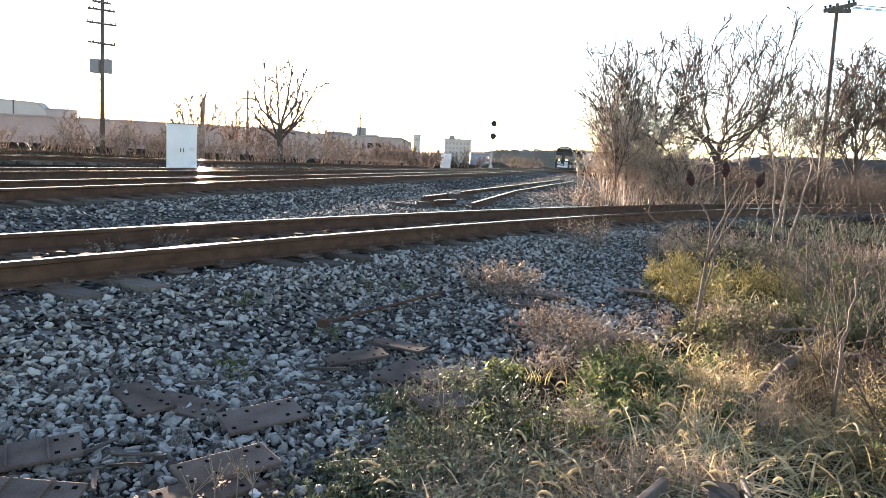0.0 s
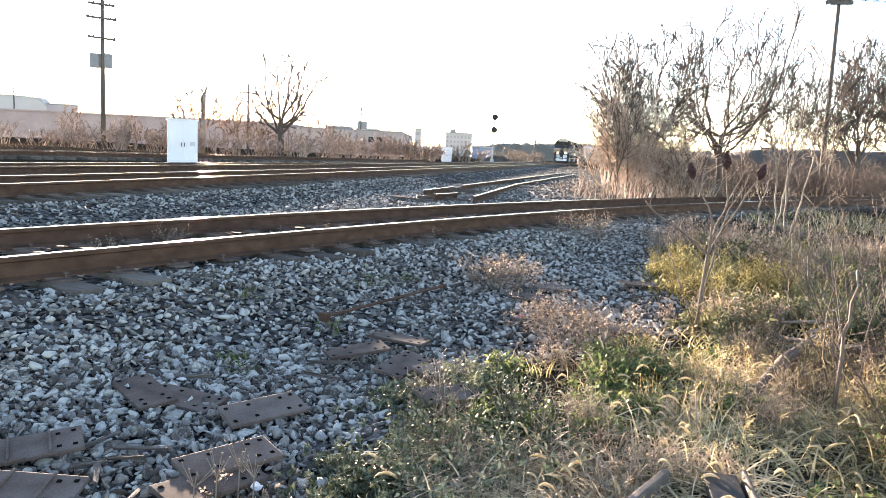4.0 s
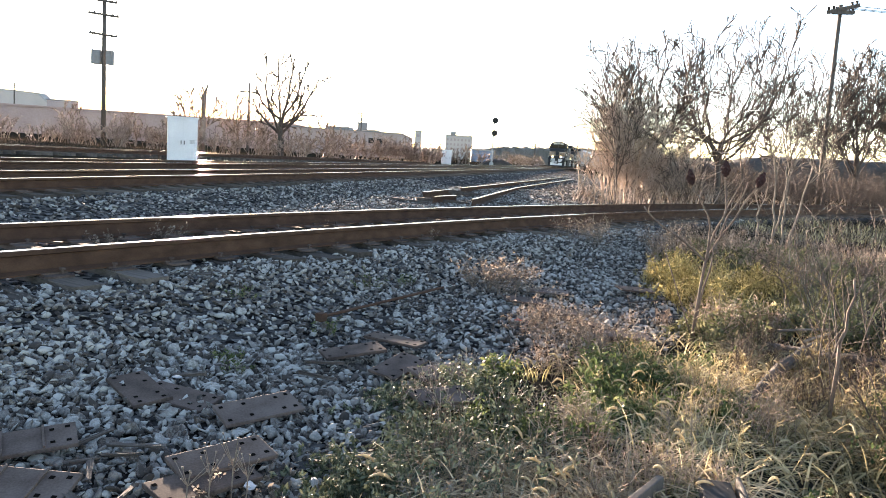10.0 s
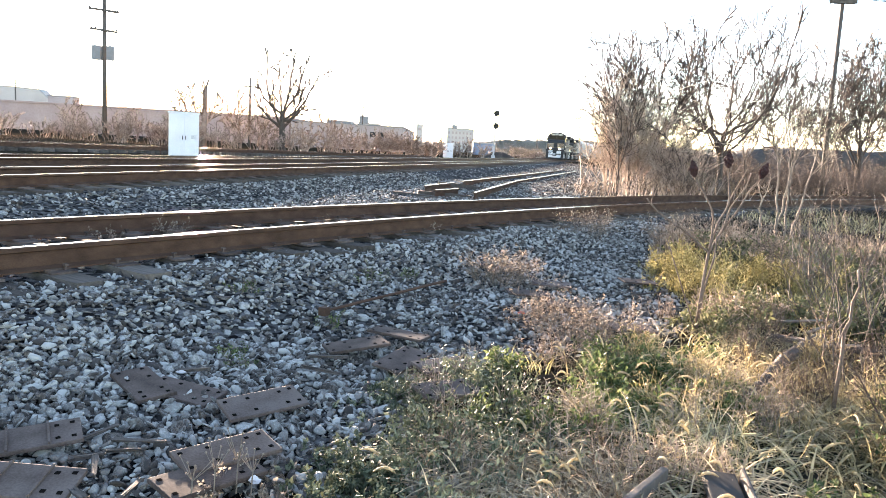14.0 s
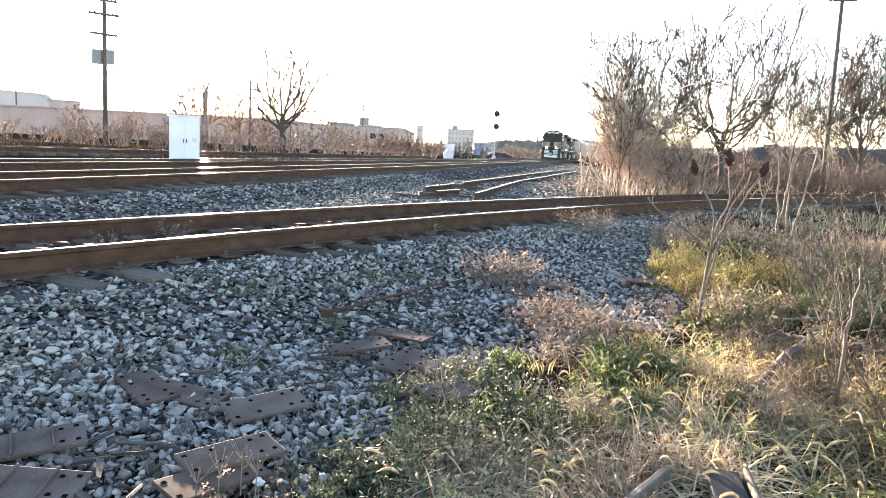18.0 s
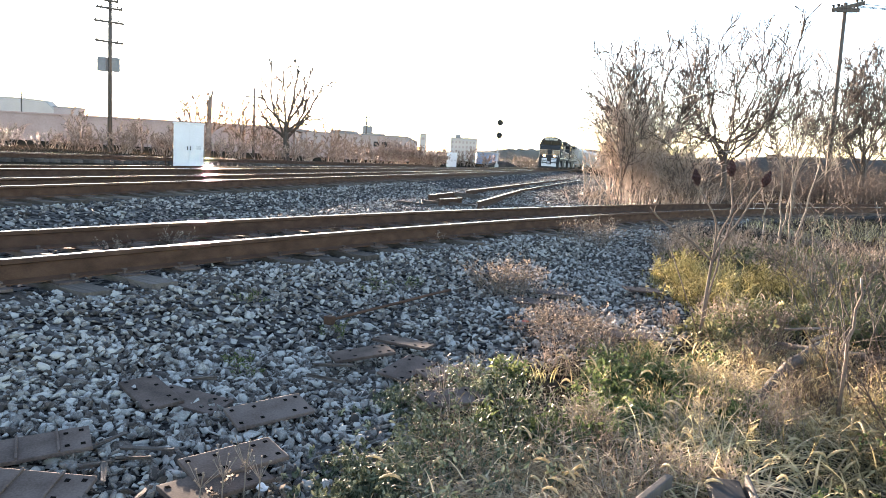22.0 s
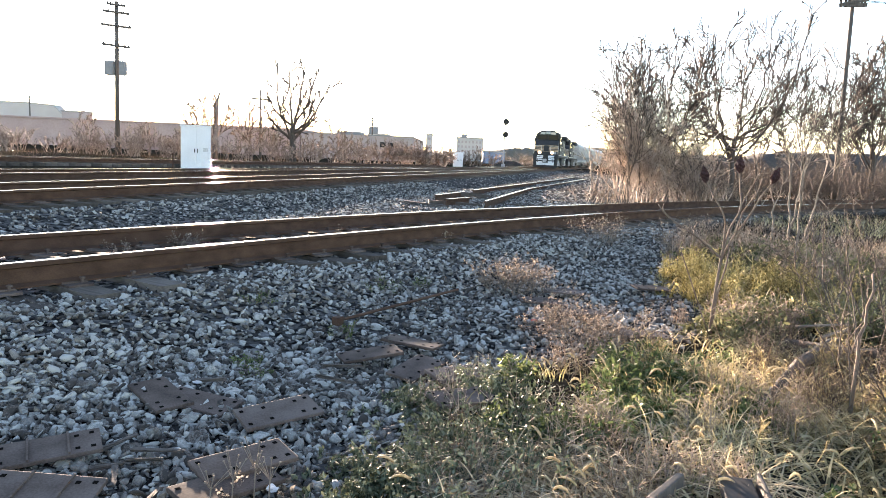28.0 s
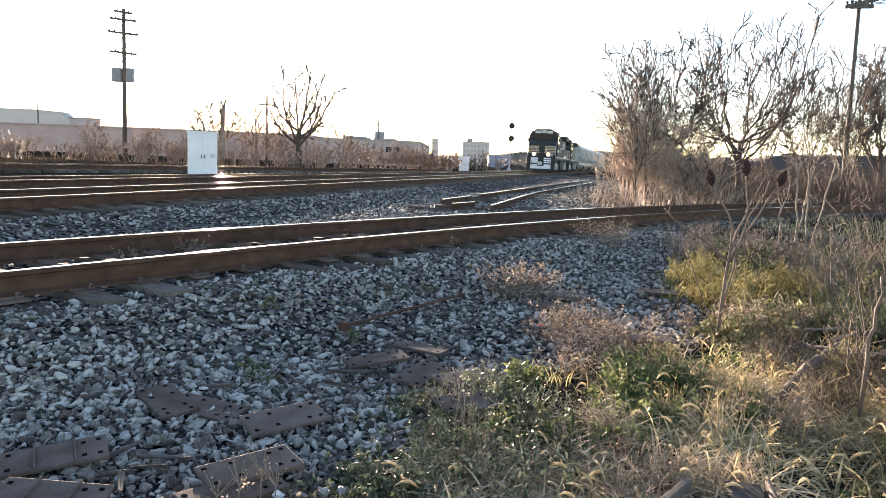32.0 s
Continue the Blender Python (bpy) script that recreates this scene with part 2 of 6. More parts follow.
M_HEAD = leafy("foxtail_head", [(0.36, 0.29, 0.17), (0.58, 0.49, 0.32)], 0.35)
M_GREEN = leafy("green_weed", [(0.03, 0.044, 0.018), (0.098, 0.13, 0.05), (0.23, 0.25, 0.115)], 0.28)
M_YELLOWGREEN = leafy("yellow_green_grass", [(0.07, 0.06, 0.025), (0.33, 0.28, 0.115), (0.62, 0.54, 0.27)], 0.42)
M_PINKDRY = leafy("pinkish_dry_weed", [(0.09, 0.062, 0.045), (0.29, 0.22, 0.165), (0.5, 0.40, 0.32)], 0.25)
M_OLIVE = leafy("olive_weed", [(0.03, 0.034, 0.016), (0.11, 0.115, 0.055), (0.26, 0.24, 0.13)], 0.28)
# green weed greyed and dimmed: shade at the gravel's edge is in the colour
M_SHADEGREEN = leafy("shade_greyed_green_weed", [(0.04, 0.05, 0.03), (0.125, 0.14, 0.085), (0.27, 0.28, 0.195)], 0.12)
M_DULLDRY = leafy("dull_dry_weed", [(0.16, 0.13, 0.10), (0.32, 0.265, 0.215), (0.50, 0.43, 0.35)], 0.18)
# thatch with the shade of the gaps between blades put into its colour
M_THATCH = leafy("shade_dark_thatch", [(0.015, 0.011, 0.007), (0.04, 0.028, 0.017), (0.10, 0.072, 0.042)], 0.06)
M_FADEDWALL = surface("faded_mauve_wall", [(0.34, 0.27, 0.255), (0.42, 0.345, 0.325), (0.48, 0.405, 0.385)], 0.9, 0, 0.2, 4, 0.2)
M_WARMBLOCK = surface("warm_beige_masonry", [(0.46, 0.41, 0.375), (0.58, 0.53, 0.49)], 0.9, 0, 0.2, 4, 0.2)
M_BANK = surface("brushy_earth", [(0.025, 0.02, 0.016), (0.055, 0.043, 0.033), (0.10, 0.078, 0.058)], 0.95, 0, 0.6, 6, 0.8, dist=0.1)
M_BRUSH = leafy("brown_brush", [(0.05, 0.038, 0.03), (0.11, 0.083, 0.064), (0.19, 0.14, 0.10)], 0.2)
M_FAROLIVE = leafy("far_scrub", [(0.07, 0.058, 0.04), (0.15, 0.125, 0.085), (0.24, 0.20, 0.145)], 0.12)

# ---------------------------------------------------------------- mesh helpers

def fast(name, V, F):
    """A mesh from arrays: V (n, 3), F (m, 3) or (m, 4)."""
    V, F = np.asarray(V, np.float32), np.asarray(F, np.int32)
    me = bpy.data.meshes.new(name)
    me.vertices.add(len(V))
    me.vertices.foreach_set("co", V.ravel())
    k = F.shape[1]
    me.loops.add(F.size)
    me.loops.foreach_set("vertex_index", F.ravel())
    me.polygons.add(len(F))
    me.polygons.foreach_set("loop_start", np.arange(0, F.size, k, dtype=np.int32))
    me.update(calc_edges=True)
    me.validate()
    return me


def put(name, me, material, parent=None, label="", m=None, smooth=False):
    if material and not me.materials:
        me.materials.append(material)
    if smooth:
        me.polygons.foreach_set("use_smooth", np.ones(len(me.polygons), bool))
    ob = new(name, me)
    if parent is not None:
        ob.parent = parent
    if m is not None:
        ob.matrix_basis = m
    return tagged(ob, label)


def part(name, bm, material, parent, label="", m=None, smooth=False):
    me = bpy.data.meshes.new(name)
    bm.to_mesh(me)
    bm.free()
    return put(name, me, material, parent, label, m, smooth)


def thing(name, m, label, category, group="", kind=""):
    ob = new(name)
    ob.matrix_basis = m
    ob.empty_display_size = 0.2
    return tagged(ob, label, category, group, kind)


def box(bm, x0, x1, y0, y1, z0, z1, bevel=0.0):
    r = bmesh.ops.create_cube(bm, size=1.0, matrix=Matrix.LocRotScale(((x0 + x1) / 2, (y0 + y1) / 2, (z0 + z1) / 2), None, (x1 - x0, y1 - y0, z1 - z0)))
    if bevel:
        es = list({e for v in r["verts"] for e in v.link_edges})
        bmesh.ops.bevel(bm, geom=es, offset=bevel, segments=2, affect="EDGES", profile=0.6)


def boxes(*items, bevel=0.0):
    bm = bmesh.new()
    for it in items:
        box(bm, *it, bevel=bevel)
    return bm


def rod(bm, a, b, r0, r1=None, sides=8):
    a, b = Vector(a), Vector(b)
    d = b - a
    q = d.to_track_quat("Z", "Y").to_matrix().to_4x4()
    bmesh.ops.create_cone(bm, cap_ends=True, segments=sides, radius1=r0, radius2=r0 if r1 is None else r1, depth=d.length, matrix=Matrix.Translation((a + b) / 2) @ q)


def rods(*items, sides=8):
    bm = bmesh.new()
    for it in items:
        rod(bm, *it, sides=sides)
    return bm


def tube(pts, radii, sides=8):
    """One skin round a crooked line of points."""
    bm = bmesh.new()
    rings, P = [], [Vector(p) for p in pts]
    for k, p in enumerate(P):
        d = (P[min(k + 1, len(P) - 1)] - P[max(k - 1, 0)]).normalized()
        u = d.cross(Vector((0, 1, 0)) if abs(d.y) < 0.9 else Vector((1, 0, 0))).normalized()
        w = d.cross(u)
        rings.append([bm.verts.new(p + (u * math.cos(a) + w * math.sin(a)) * radii[k]) for a in (2 * math.pi * q / sides for q in range(sides))])
    for a, b in zip(rings, rings[1:]):
        for q in range(sides):
            bm.faces.new((a[q], a[(q + 1) % sides], b[(q + 1) % sides], b[q]))
    bm.faces.new(rings[0][::-1])
    bm.faces.new(rings[-1])
    bmesh.ops.recalc_face_normals(bm, faces=bm.faces[:])
    return bm


def prism(bm, pts, axis, c0, c1):
    """A polygon of 2D points drawn out along x (axis 0) or y (axis 1)."""
    mk = (lambda p, c: (c, p[0], p[1])) if axis == 0 else (lambda p, c: (p[0], c, p[1]))
    a = [bm.verts.new(mk(p, c0)) for p in pts]
    b = [bm.verts.new(mk(p, c1)) for p in pts]
    bm.faces.new(a)
    bm.faces.new(b[::-1])
    for i in range(len(pts)):
        j = (i + 1) % len(pts)
        bm.faces.new((a[j], a[i], b[i], b[j]))
    bmesh.ops.recalc_face_normals(bm, faces=bm.faces[:])


def frusta(S, sides=4):
    """Tapered prisms: rows of p0, p1, r0, r1."""
    S = np.asarray(S, float)
    A, B, r0, r1 = S[:, 0:3], S[:, 3:6], S[:, 6], S[:, 7]
    d = B - A
    d /= np.linalg.norm(d, axis=1, keepdims=True) + 1e-9
    ref = np.where(np.abs(d[:, 2:3]) > 0.9, [[1.0, 0, 0]], [[0, 0, 1.0]])
    u = np.cross(d, ref)
    u /= np.linalg.norm(u, axis=1, keepdims=True) + 1e-9
    w = np.cross(d, u)
    ang = np.arange(sides) * 2 * np.pi / sides
    ring = u[:, None] * np.cos(ang)[None, :, None] + w[:, None] * np.sin(ang)[None, :, None]
    V = np.concatenate([A[:, None] + ring * r0[:, None, None], B[:, None] + ring * r1[:, None, None]], 1)
    i = np.arange(sides)
    j = (i + 1) % sides
    F = np.stack([i, j, j + sides, i + sides], 1)
    F = (F[None] + (np.arange(len(S)) * 2 * sides)[:, None, None]).reshape(-1, 4)
    return V.reshape(-1, 3), F


def leaves(C, size, rng, up=0.0, long=1.6):
    """Small folded leaves at the centres C."""
    n = len(C)
    a = rng.normal(size=(n, 3))
    a[:, 2] += up
    a /= np.linalg.norm(a, axis=1, keepdims=True)
    b = np.cross(a, rng.normal(size=(n, 3)))
    b /= np.linalg.norm(b, axis=1, keepdims=True)
    c = np.cross(a, b)
    s = (size * rng.uniform(0.6, 1.4, n))[:, None]
    V = np.stack([C - a * s * long / 2, C + b * s * 0.5 + c * s * 0.15, C + a * s * long / 2, C - b * s * 0.5 + c * s * 0.15], 1)
    return V.reshape(-1, 3), np.arange(n * 4).reshape(-1, 4)


def blades(P, tall, lean, width, rng, steps=4, droop=1.0):
    """Grass blades that rise from P and bend over."""
    n = len(P)
    az = rng.uniform(0, 2 * np.pi, n)
    h = tall * rng.uniform(0.5, 1.25, n) * np.clip(0.35 + 1.3 * (grassy(P[:, 0], P[:, 1]) + 0.15), 0.35, 1.0) if len(P) else np.ones(0)
    le = lean * rng.uniform(0.3, 1.3, n)
    side = np.stack([-np.sin(az), np.cos(az), np.zeros(n)], 1)
    out = np.stack([np.cos(az), np.sin(az), np.zeros(n)], 1)
    rows = []
    for k in range(steps + 1):
        s = k / steps
        c = P + out * (h * le * s ** (1 + droop))[:, None] + np.array([0, 0, 1.0]) * (h * (s - 0.35 * le * s ** 3))[:, None]
        w = width * (1 - 0.85 * s)
        rows += [c - side * w / 2, c + side * w / 2]
    V = np.stack(rows, 1)
    k = np.arange(steps) * 2
    F = np.stack([k, k + 1, k + 3, k + 2], 1)
    F = (F[None] + (np.arange(n) * 2 * (steps + 1))[:, None, None]).reshape(-1, 4)
    tip = rows[-1] * 0.5 + rows[-2] * 0.5
    return V.reshape(-1, 3), F, tip, out


def merge(parts):
    V, F, o = [], [], 0
    for v, f in parts:
        V.append(v)
        F.append(f + o)
        o += len(v)
    return np.concatenate(V), np.concatenate(F)


def stones(C, size, rng, fine=True):
    """Angular stones at the centres C."""
    bm = bmesh.new()
    bmesh.ops.create_icosphere(bm, subdivisions=2 if fine else 1, radius=1.0)
    v0 = np.array([v.co[:] for v in bm.verts])
    f0 = np.array([[v.index for v in f.verts] for f in bm.faces])
    bm.free()
    n, k = len(C), len(v0)
    V = np.repeat(v0[None], n, 0)
    # flatten against a few random planes, which leaves broken faces
    for _ in range(9 if fine else 5):
        d = rng.normal(size=(n, 3))
        d /= np.linalg.norm(d, axis=1, keepdims=True)
        lim = rng.uniform(0.3, 0.72, n)
        h = np.einsum("nkc,nc->nk", V, d)
        V -= d[:, None] * np.maximum(0, h - lim[:, None])[..., None]
    V *= rng.uniform([1.0, 0.7, 0.35], [1.8, 1.2, 0.75], (n, 3))[:, None]
    turn = rng.uniform(0, 2 * np.pi, n)
    q = np.stack([np.cos(turn), rng.normal(0, 0.3, n), rng.normal(0, 0.3, n), np.sin(turn)], 1)
    q /= np.linalg.norm(q, axis=1, keepdims=True)
    w, x, y, z = q.T
    R = np.stack([1 - 2 * (y * y + z * z), 2 * (x * y - z * w), 2 * (x * z + y * w), 2 * (x * y + z * w), 1 - 2 * (x * x + z * z), 2 * (y * z - x * w), 2 * (x * z - y * w), 2 * (y * z + x * w), 1 - 2 * (x * x + y * y)], 1).reshape(n, 3, 3)
    V = np.einsum("nij,nkj->nki", R, V) * (size * np.clip(rng.lognormal(-0.1, 0.36, n), 0.45, 1.9))[:, None, None] + C[:, None]
    F = (f0[None] + (np.arange(n) * k)[:, None, None]).reshape(-1, 3)
    return V.reshape(-1, 3), F


def grow(rng, p, d, length, r, level, out, kids=(5, 5, 4), shrink=0.62, wob=0.22, rise=0.12, start=0.3):
    """A branch that wanders and forks; segments gather in out[level]."""
    n = max(3, int(length / 0.35)) if level < 2 else 2
    n = min(n, 9)
    pts, step = [np.array(p, float)], length / n
    d = np.array(d, float) / np.linalg.norm(d)
    for i in range(n):
        d = d + rng.normal(size=3) * wob + np.array([0, 0, rise])
        d /= np.linalg.norm(d)
        pts.append(pts[-1] + d * step)
        r0, r1 = r * (1 - 0.75 * i / n), r * (1 - 0.75 * (i + 1) / n)
        out[min(level, len(out) - 1)].append((*pts[-2], *pts[-1], r0, r1))
    if level < len(kids):
        for c in range(kids[level]):
            s = start + (1 - start) * (c + rng.uniform(0.2, 0.9)) / kids[level]
            i = min(n - 1, int(s * n))
            q = pts[i] + (pts[i + 1] - pts[i]) * (s * n - i)
            ax = pts[i + 1] - pts[i]
            ax /= np.linalg.norm(ax)
            sd = rng.normal(size=3)
            sd -= ax * (sd @ ax)
            sd /= np.linalg.norm(sd)
            a = rng.uniform(0.45, 0.95)
            grow(rng, q, ax * np.cos(a) + sd * np.sin(a), length * shrink * rng.uniform(0.6, 1.1) * (1.15 - 0.5 * s), r * (1 - 0.75 * s) * 0.6, level + 1, out, kids, shrink, wob, rise, 0.2)


# ---------------------------------------------------------------- the plan of the ground
TH, RAD, D0 = 0.525, 83.55, 5.894
TN, TD = np.array([-math.cos(TH), math.sin(TH)]), np.array([math.sin(TH), math.cos(TH)])
TC = TN * (D0 - RAD)
RAIL_Z, MAIN_Z = 0.36, 0.49
MAIN, BEND = (-9.5, 0.245, -0.00019), 0.00066


def main_x(y):
    """Where the nearer main track's centre line lies."""
    return MAIN[0] + MAIN[1] * y + MAIN[2] * y * y + BEND * np.maximum(0, y - 100) ** 2


def main_head(y):
    return np.arctan(MAIN[1] + 2 * MAIN[2] * y + 2 * BEND * np.maximum(0, y - 100))


def main_point(y, off):
    """The place off metres beyond the nearer main track; and its heading in degrees."""
    a = main_head(y)
    return main_x(y) - off * math.cos(a), y + off * math.sin(a), math.degrees(a)


def near_offset(x, y):
    """Metres to the far side of the near track's centre line."""
    return np.hypot(x - TC[0], y - TC[1]) - RAD


def near_point(s, off):
    """The place s metres along the near track and off metres to its far side; and its heading."""
    a = s / RAD
    n = math.cos(a) * TN + math.sin(a) * TD
    p = TC + n * (RAD + off)
    return p[0], p[1], math.degrees(TH + a)


def main_offset(x, y):
    """Metres beyond the nearer main track's centre line."""
    y = np.minimum(y, 270)
    return (main_x(y) - x) * np.cos(main_head(y))


def step(a, b, v):
    t = np.clip((v - a) / (b - a), 0, 1)
    return t * t * (3 - 2 * t)


GRASS_Y = [0, 2.1, 2.55, 2.95, 3.35, 3.8, 4.25, 4.5, 4.97, 5.35, 6.6, 7.75, 9.45, 14.6, 18]
GRASS_X = [-0.6, -0.45, -0.36, -0.27, -0.2, -0.06, 0.32, 0.9, 1.42, 1.8, 2.12, 2.36, 2.83, 4.5, 6.5]


def grassy(x, y):
    """Metres inside the grass, on the near side of the near track."""
    return np.minimum(x - np.interp(y, GRASS_Y, GRASS_X), -1.55 - near_offset(x, y))


def height(x, y):
    o, m = near_offset(x, y), main_offset(x, y)
    z = 0.145 * step(-2.9, -1.45, o)
    z = z - 0.05 * step(1.5, 2.4, o) + 0.0 * m
    z = z + (0.27 - z) * step(-3.2, -1.7, m) * (o > 0)
    z = z - 0.1 * step(6.0, 7.2, m) * (o > 0)
    z = z + 0.10 * step(15, 30, np.hypot(x, y)) * step(2, 6, o) * (1 - step(-6, -3, m))
    return z


def soil(x, y):
    o, m = near_offset(x, y), main_offset(x, y)
    s = step(-0.15, 0.35, grassy(x, y))
    right = step(2.2, 4.5, x - 0.16 * y) * step(1.6, 3.0, o) * (1 - step(-7, -4, m))
    far = step(8.0, 12.0, m)
    away = step(90, 140, np.hypot(x, y))
    return np.maximum.reduce([s, right, far, away])


def axis(lo, hi, fine_lo, fine_hi, d):
    a = list(np.arange(fine_lo, fine_hi, d))
    x, s = fine_hi, d
    while x < hi:
        a.append(x)
        s *= 1.22
        x += s
    a.append(hi)
    x, s = fine_lo, d
    while x > lo:
        s *= 1.22
        x -= s
        a.insert(0, max(x, lo))
    return np.array(a)


def build_ground():
    ax, ay = axis(-2500, 2500, -9, 9, 0.14), axis(-300, 4000, 1, 26, 0.14)
    X, Y = np.meshgrid(ax, ay)
    Z = height(X, Y)
    near = np.exp(-np.hypot(X, Y) / 25)
    Z = Z + near * 0.018 * (np.sin(X * 2.1 + np.sin(Y * 1.7)) + np.sin(Y * 2.6 + 0.8 * X)) - 0.03
    V = np.stack([X, Y, Z], -1).reshape(-1, 3)
    nx, ny = len(ax), len(ay)
    i = (np.arange(ny - 1)[:, None] * nx + np.arange(nx - 1)[None]).ravel()
    me = fast("ground", V, np.stack([i, i + 1, i + 1 + nx, i + nx], 1))
    at = me.attributes.new("soil", "FLOAT", "POINT")
    at.data.foreach_set("value", soil(X, Y).astype(np.float32).ravel())
    tagged(put("ground", me, M_GROUND, smooth=True), "grey crushed stone ground turning to dry grassy soil", "ground", kind="structure")


build_ground()

# ---------------------------------------------------------------- tracks
RAIL_PROFILE = [(-0.07, 0), (0.07, 0), (0.07, 0.012), (0.012, 0.03), (0.009, 0.135), (0.036, 0.145), (0.036, 0.172), (0.028, 0.18), (-0.028, 0.18), (-0.036, 0.172), (-0.036, 0.145), (-0.009, 0.135), (-0.012, 0.03), (-0.07, 0.012)]


def rail_mesh(rows):
    """A rail swept through rows of x, y, z of its foot and heading in degrees; the running surface is polished."""
    prof, k = np.array(RAIL_PROFILE), len(RAIL_PROFILE)
    V, F = [], []
    for x, y, z, hd in rows:
        a = radians(hd)
        V += [(x + p[0] * math.cos(a), y - p[0] * math.sin(a), z + p[1]) for p in prof]
    for i in range(len(rows) - 1):
        for j in range(k):
            F.append((i * k + j, i * k + (j + 1) % k, (i + 1) * k + (j + 1) % k, (i + 1) * k + j))
    n = len(F)
    me = bpy.data.meshes.new("rail")
    me.from_pydata(V, [], F + [tuple(range(k))[::-1], tuple(range(len(V) - k, len(V)))])
    me.materials.append(M_RAIL)
    me.materials.append(M_RAILTOP)
    for i, f in enumerate(me.polygons):
        f.material_index = 1 if i < n and i % k in (7, 8) else 0
        f.use_smooth = False
    me.update()
    return me


def tie_mesh(length=2.6, w=0.23, h=0.18):
    bm = boxes((-length / 2, length / 2, -w / 2, w / 2, -h, 0))
    bmesh.ops.subdivide_edges(bm, edges=[e for e in bm.edges if e.calc_length() > 1], cuts=2)
    rng = random.Random(3)
    for v in bm.verts:
        v.co += Vector((0, rng.uniform(-1, 1), rng.uniform(-1, 1))) * 0.006
    me = bpy.data.meshes.new("tie")
    bm.to_mesh(me)
    bm.free()
    me.materials.append(M_TIE)
    return me


def seat_plate_mesh():
    bm = boxes((-0.18, 0.18, -0.097, 0.097, 0, 0.018), (-0.09, -0.073, -0.097, 0.097, 0.018, 0.03), (0.073, 0.09, -0.097, 0.097, 0.018, 0.03))
    me = bpy.data.meshes.new("tie_plate")
    bm.to_mesh(me)
    bm.free()
    me.materials.append(M_PLATE)
    return me


def spike_mesh():
    bm = boxes((-0.008, 0.008, -0.008, 0.008, -0.02, 0.03), (-0.022, 0.016, -0.014, 0.014, 0.028, 0.042))
    me = bpy.data.meshes.new("spike")
    bm.to_mesh(me)
    bm.free()
    me.materials.append(M_PLATE)
    return me


TIE, SEAT, SPIKE, TIE_SHORT = tie_mesh(), seat_plate_mesh(), spike_mesh(), tie_mesh(1.3, 0.17, 0.1)
TIE_SHORT.materials[0] = M_BARK


def near_track():
    t = thing("railway_track", pose(0, 0, 0), "curved railway track with rusty rails on worn timber ties", "railway track")
    for off in (-0.753, 0.753):
        rows = []
        for s in np.arange(-11, 46, 0.75):
            x, y, hd = near_point(s, off)
            rows.append((x, y, RAIL_Z - 0.18, hd))
        put("rail", rail_mesh(rows), None, t, "rusty steel rail with a polished running surface")
    rng = random.Random(5)
    for i, s in enumerate(np.arange(-10.5, 45, 0.52)):
        x, y, hd = near_point(s + rng.uniform(-0.04, 0.04), rng.uniform(-0.08, 0.08))
        hd += rng.uniform(-1.5, 1.5)
        put("tie", TIE, None, t, "", pose(x, y, RAIL_Z - 0.2 - rng.uniform(0, 0.012), 0, rng.uniform(-0.6, 0.6), -hd))
        if s > 24:
            continue
        for off in (-0.753, 0.753):
            x, y, hd = near_point(s, off)
            put("tie_plate", SEAT, None, t, "", pose(x, y, RAIL_Z - 0.2, 0, 0, -hd))
            if s < 12:
                for dx, flip in ((-0.095, 180), (0.095, 0)):
                    x, y, hd = near_point(s + rng.choice((-0.05, 0.05)), off + dx)
                    put("spike", SPIKE, None, t, "", pose(x, y, RAIL_Z - 0.18, 0, 0, -hd + flip))


def main_track(beyond):
    """A main line track, beyond metres past the nearer one's centre line."""
    t = thing("railway_track", pose(0, 0, 0), "main line railway track on grey stone ballast", "railway track", "main line tracks")
    for off in (-0.753, 0.753):
        rows = []
        for y in np.arange(0, 281, 10):
            x, yy, hd = main_point(y, beyond + off)
            rows.append((x, yy, MAIN_Z - 0.18, hd))
        put("rail", rail_mesh(rows), None, t, "rusty steel rail with a polished running surface")
    rng = random.Random(6)
    V, F, o = [], [], 0
    for i, y in enumerate(np.arange(3, 270, 0.53)):
        x, yy, hd = main_point(y, beyond + rng.uniform(-0.05, 0.05))
        m = pose(x, yy, MAIN_Z - 0.2, 0, 0, -hd + rng.uniform(-1, 1))
        if i < 110:
            put("tie", TIE, None, t, "", m)
            if i < 60:
                for off in (-0.753, 0.753):
                    x, yy, hd = main_point(y, beyond + off)
                    put("tie_plate", SEAT, None, t, "", pose(x, yy, MAIN_Z - 0.2, 0, 0, -hd))
        else:
            V += [(m @ Vector(v))[:] for v in ((-1.3, -0.11, 0), (1.3, -0.11, 0), (1.3, 0.11, 0), (-1.3, 0.11, 0), (-1.3, -0.11, -0.15), (1.3, -0.11, -0.15))]
            F += [(o, o + 1, o + 2, o + 3), (o + 4, o + 5, o + 1, o)]
            o += 6
    tagged(put("far_tie_run", fast("far_tie_run", V, F), M_TIE, t, "far weathered timber ties"), kind="stuff")


def straight_track(name_label, a, b, z, group=""):
    """A plain siding from a to b."""
    d = Vector((b[0] - a[0], b[1] - a[1], 0))
    hd = math.degrees(math.atan2(d.x, d.y))
    t = thing("railway_track", pose(a[0], a[1], 0, 0, 0, -hd), name_label, "railway track", group)
    for off in (-0.753, 0.753):
        put("rail", rail_mesh([(off, s, z - 0.18, 0) for s in np.linspace(0, d.length, 12)]), None, t, "rusty steel rail")
    for s in np.arange(0.3, min(d.length, 80), 0.55):
        put("tie", TIE, None, t, "", pose(0, s, z - 0.2))
    return t


near_track()
main_track(0.0)
main_track(4.15)
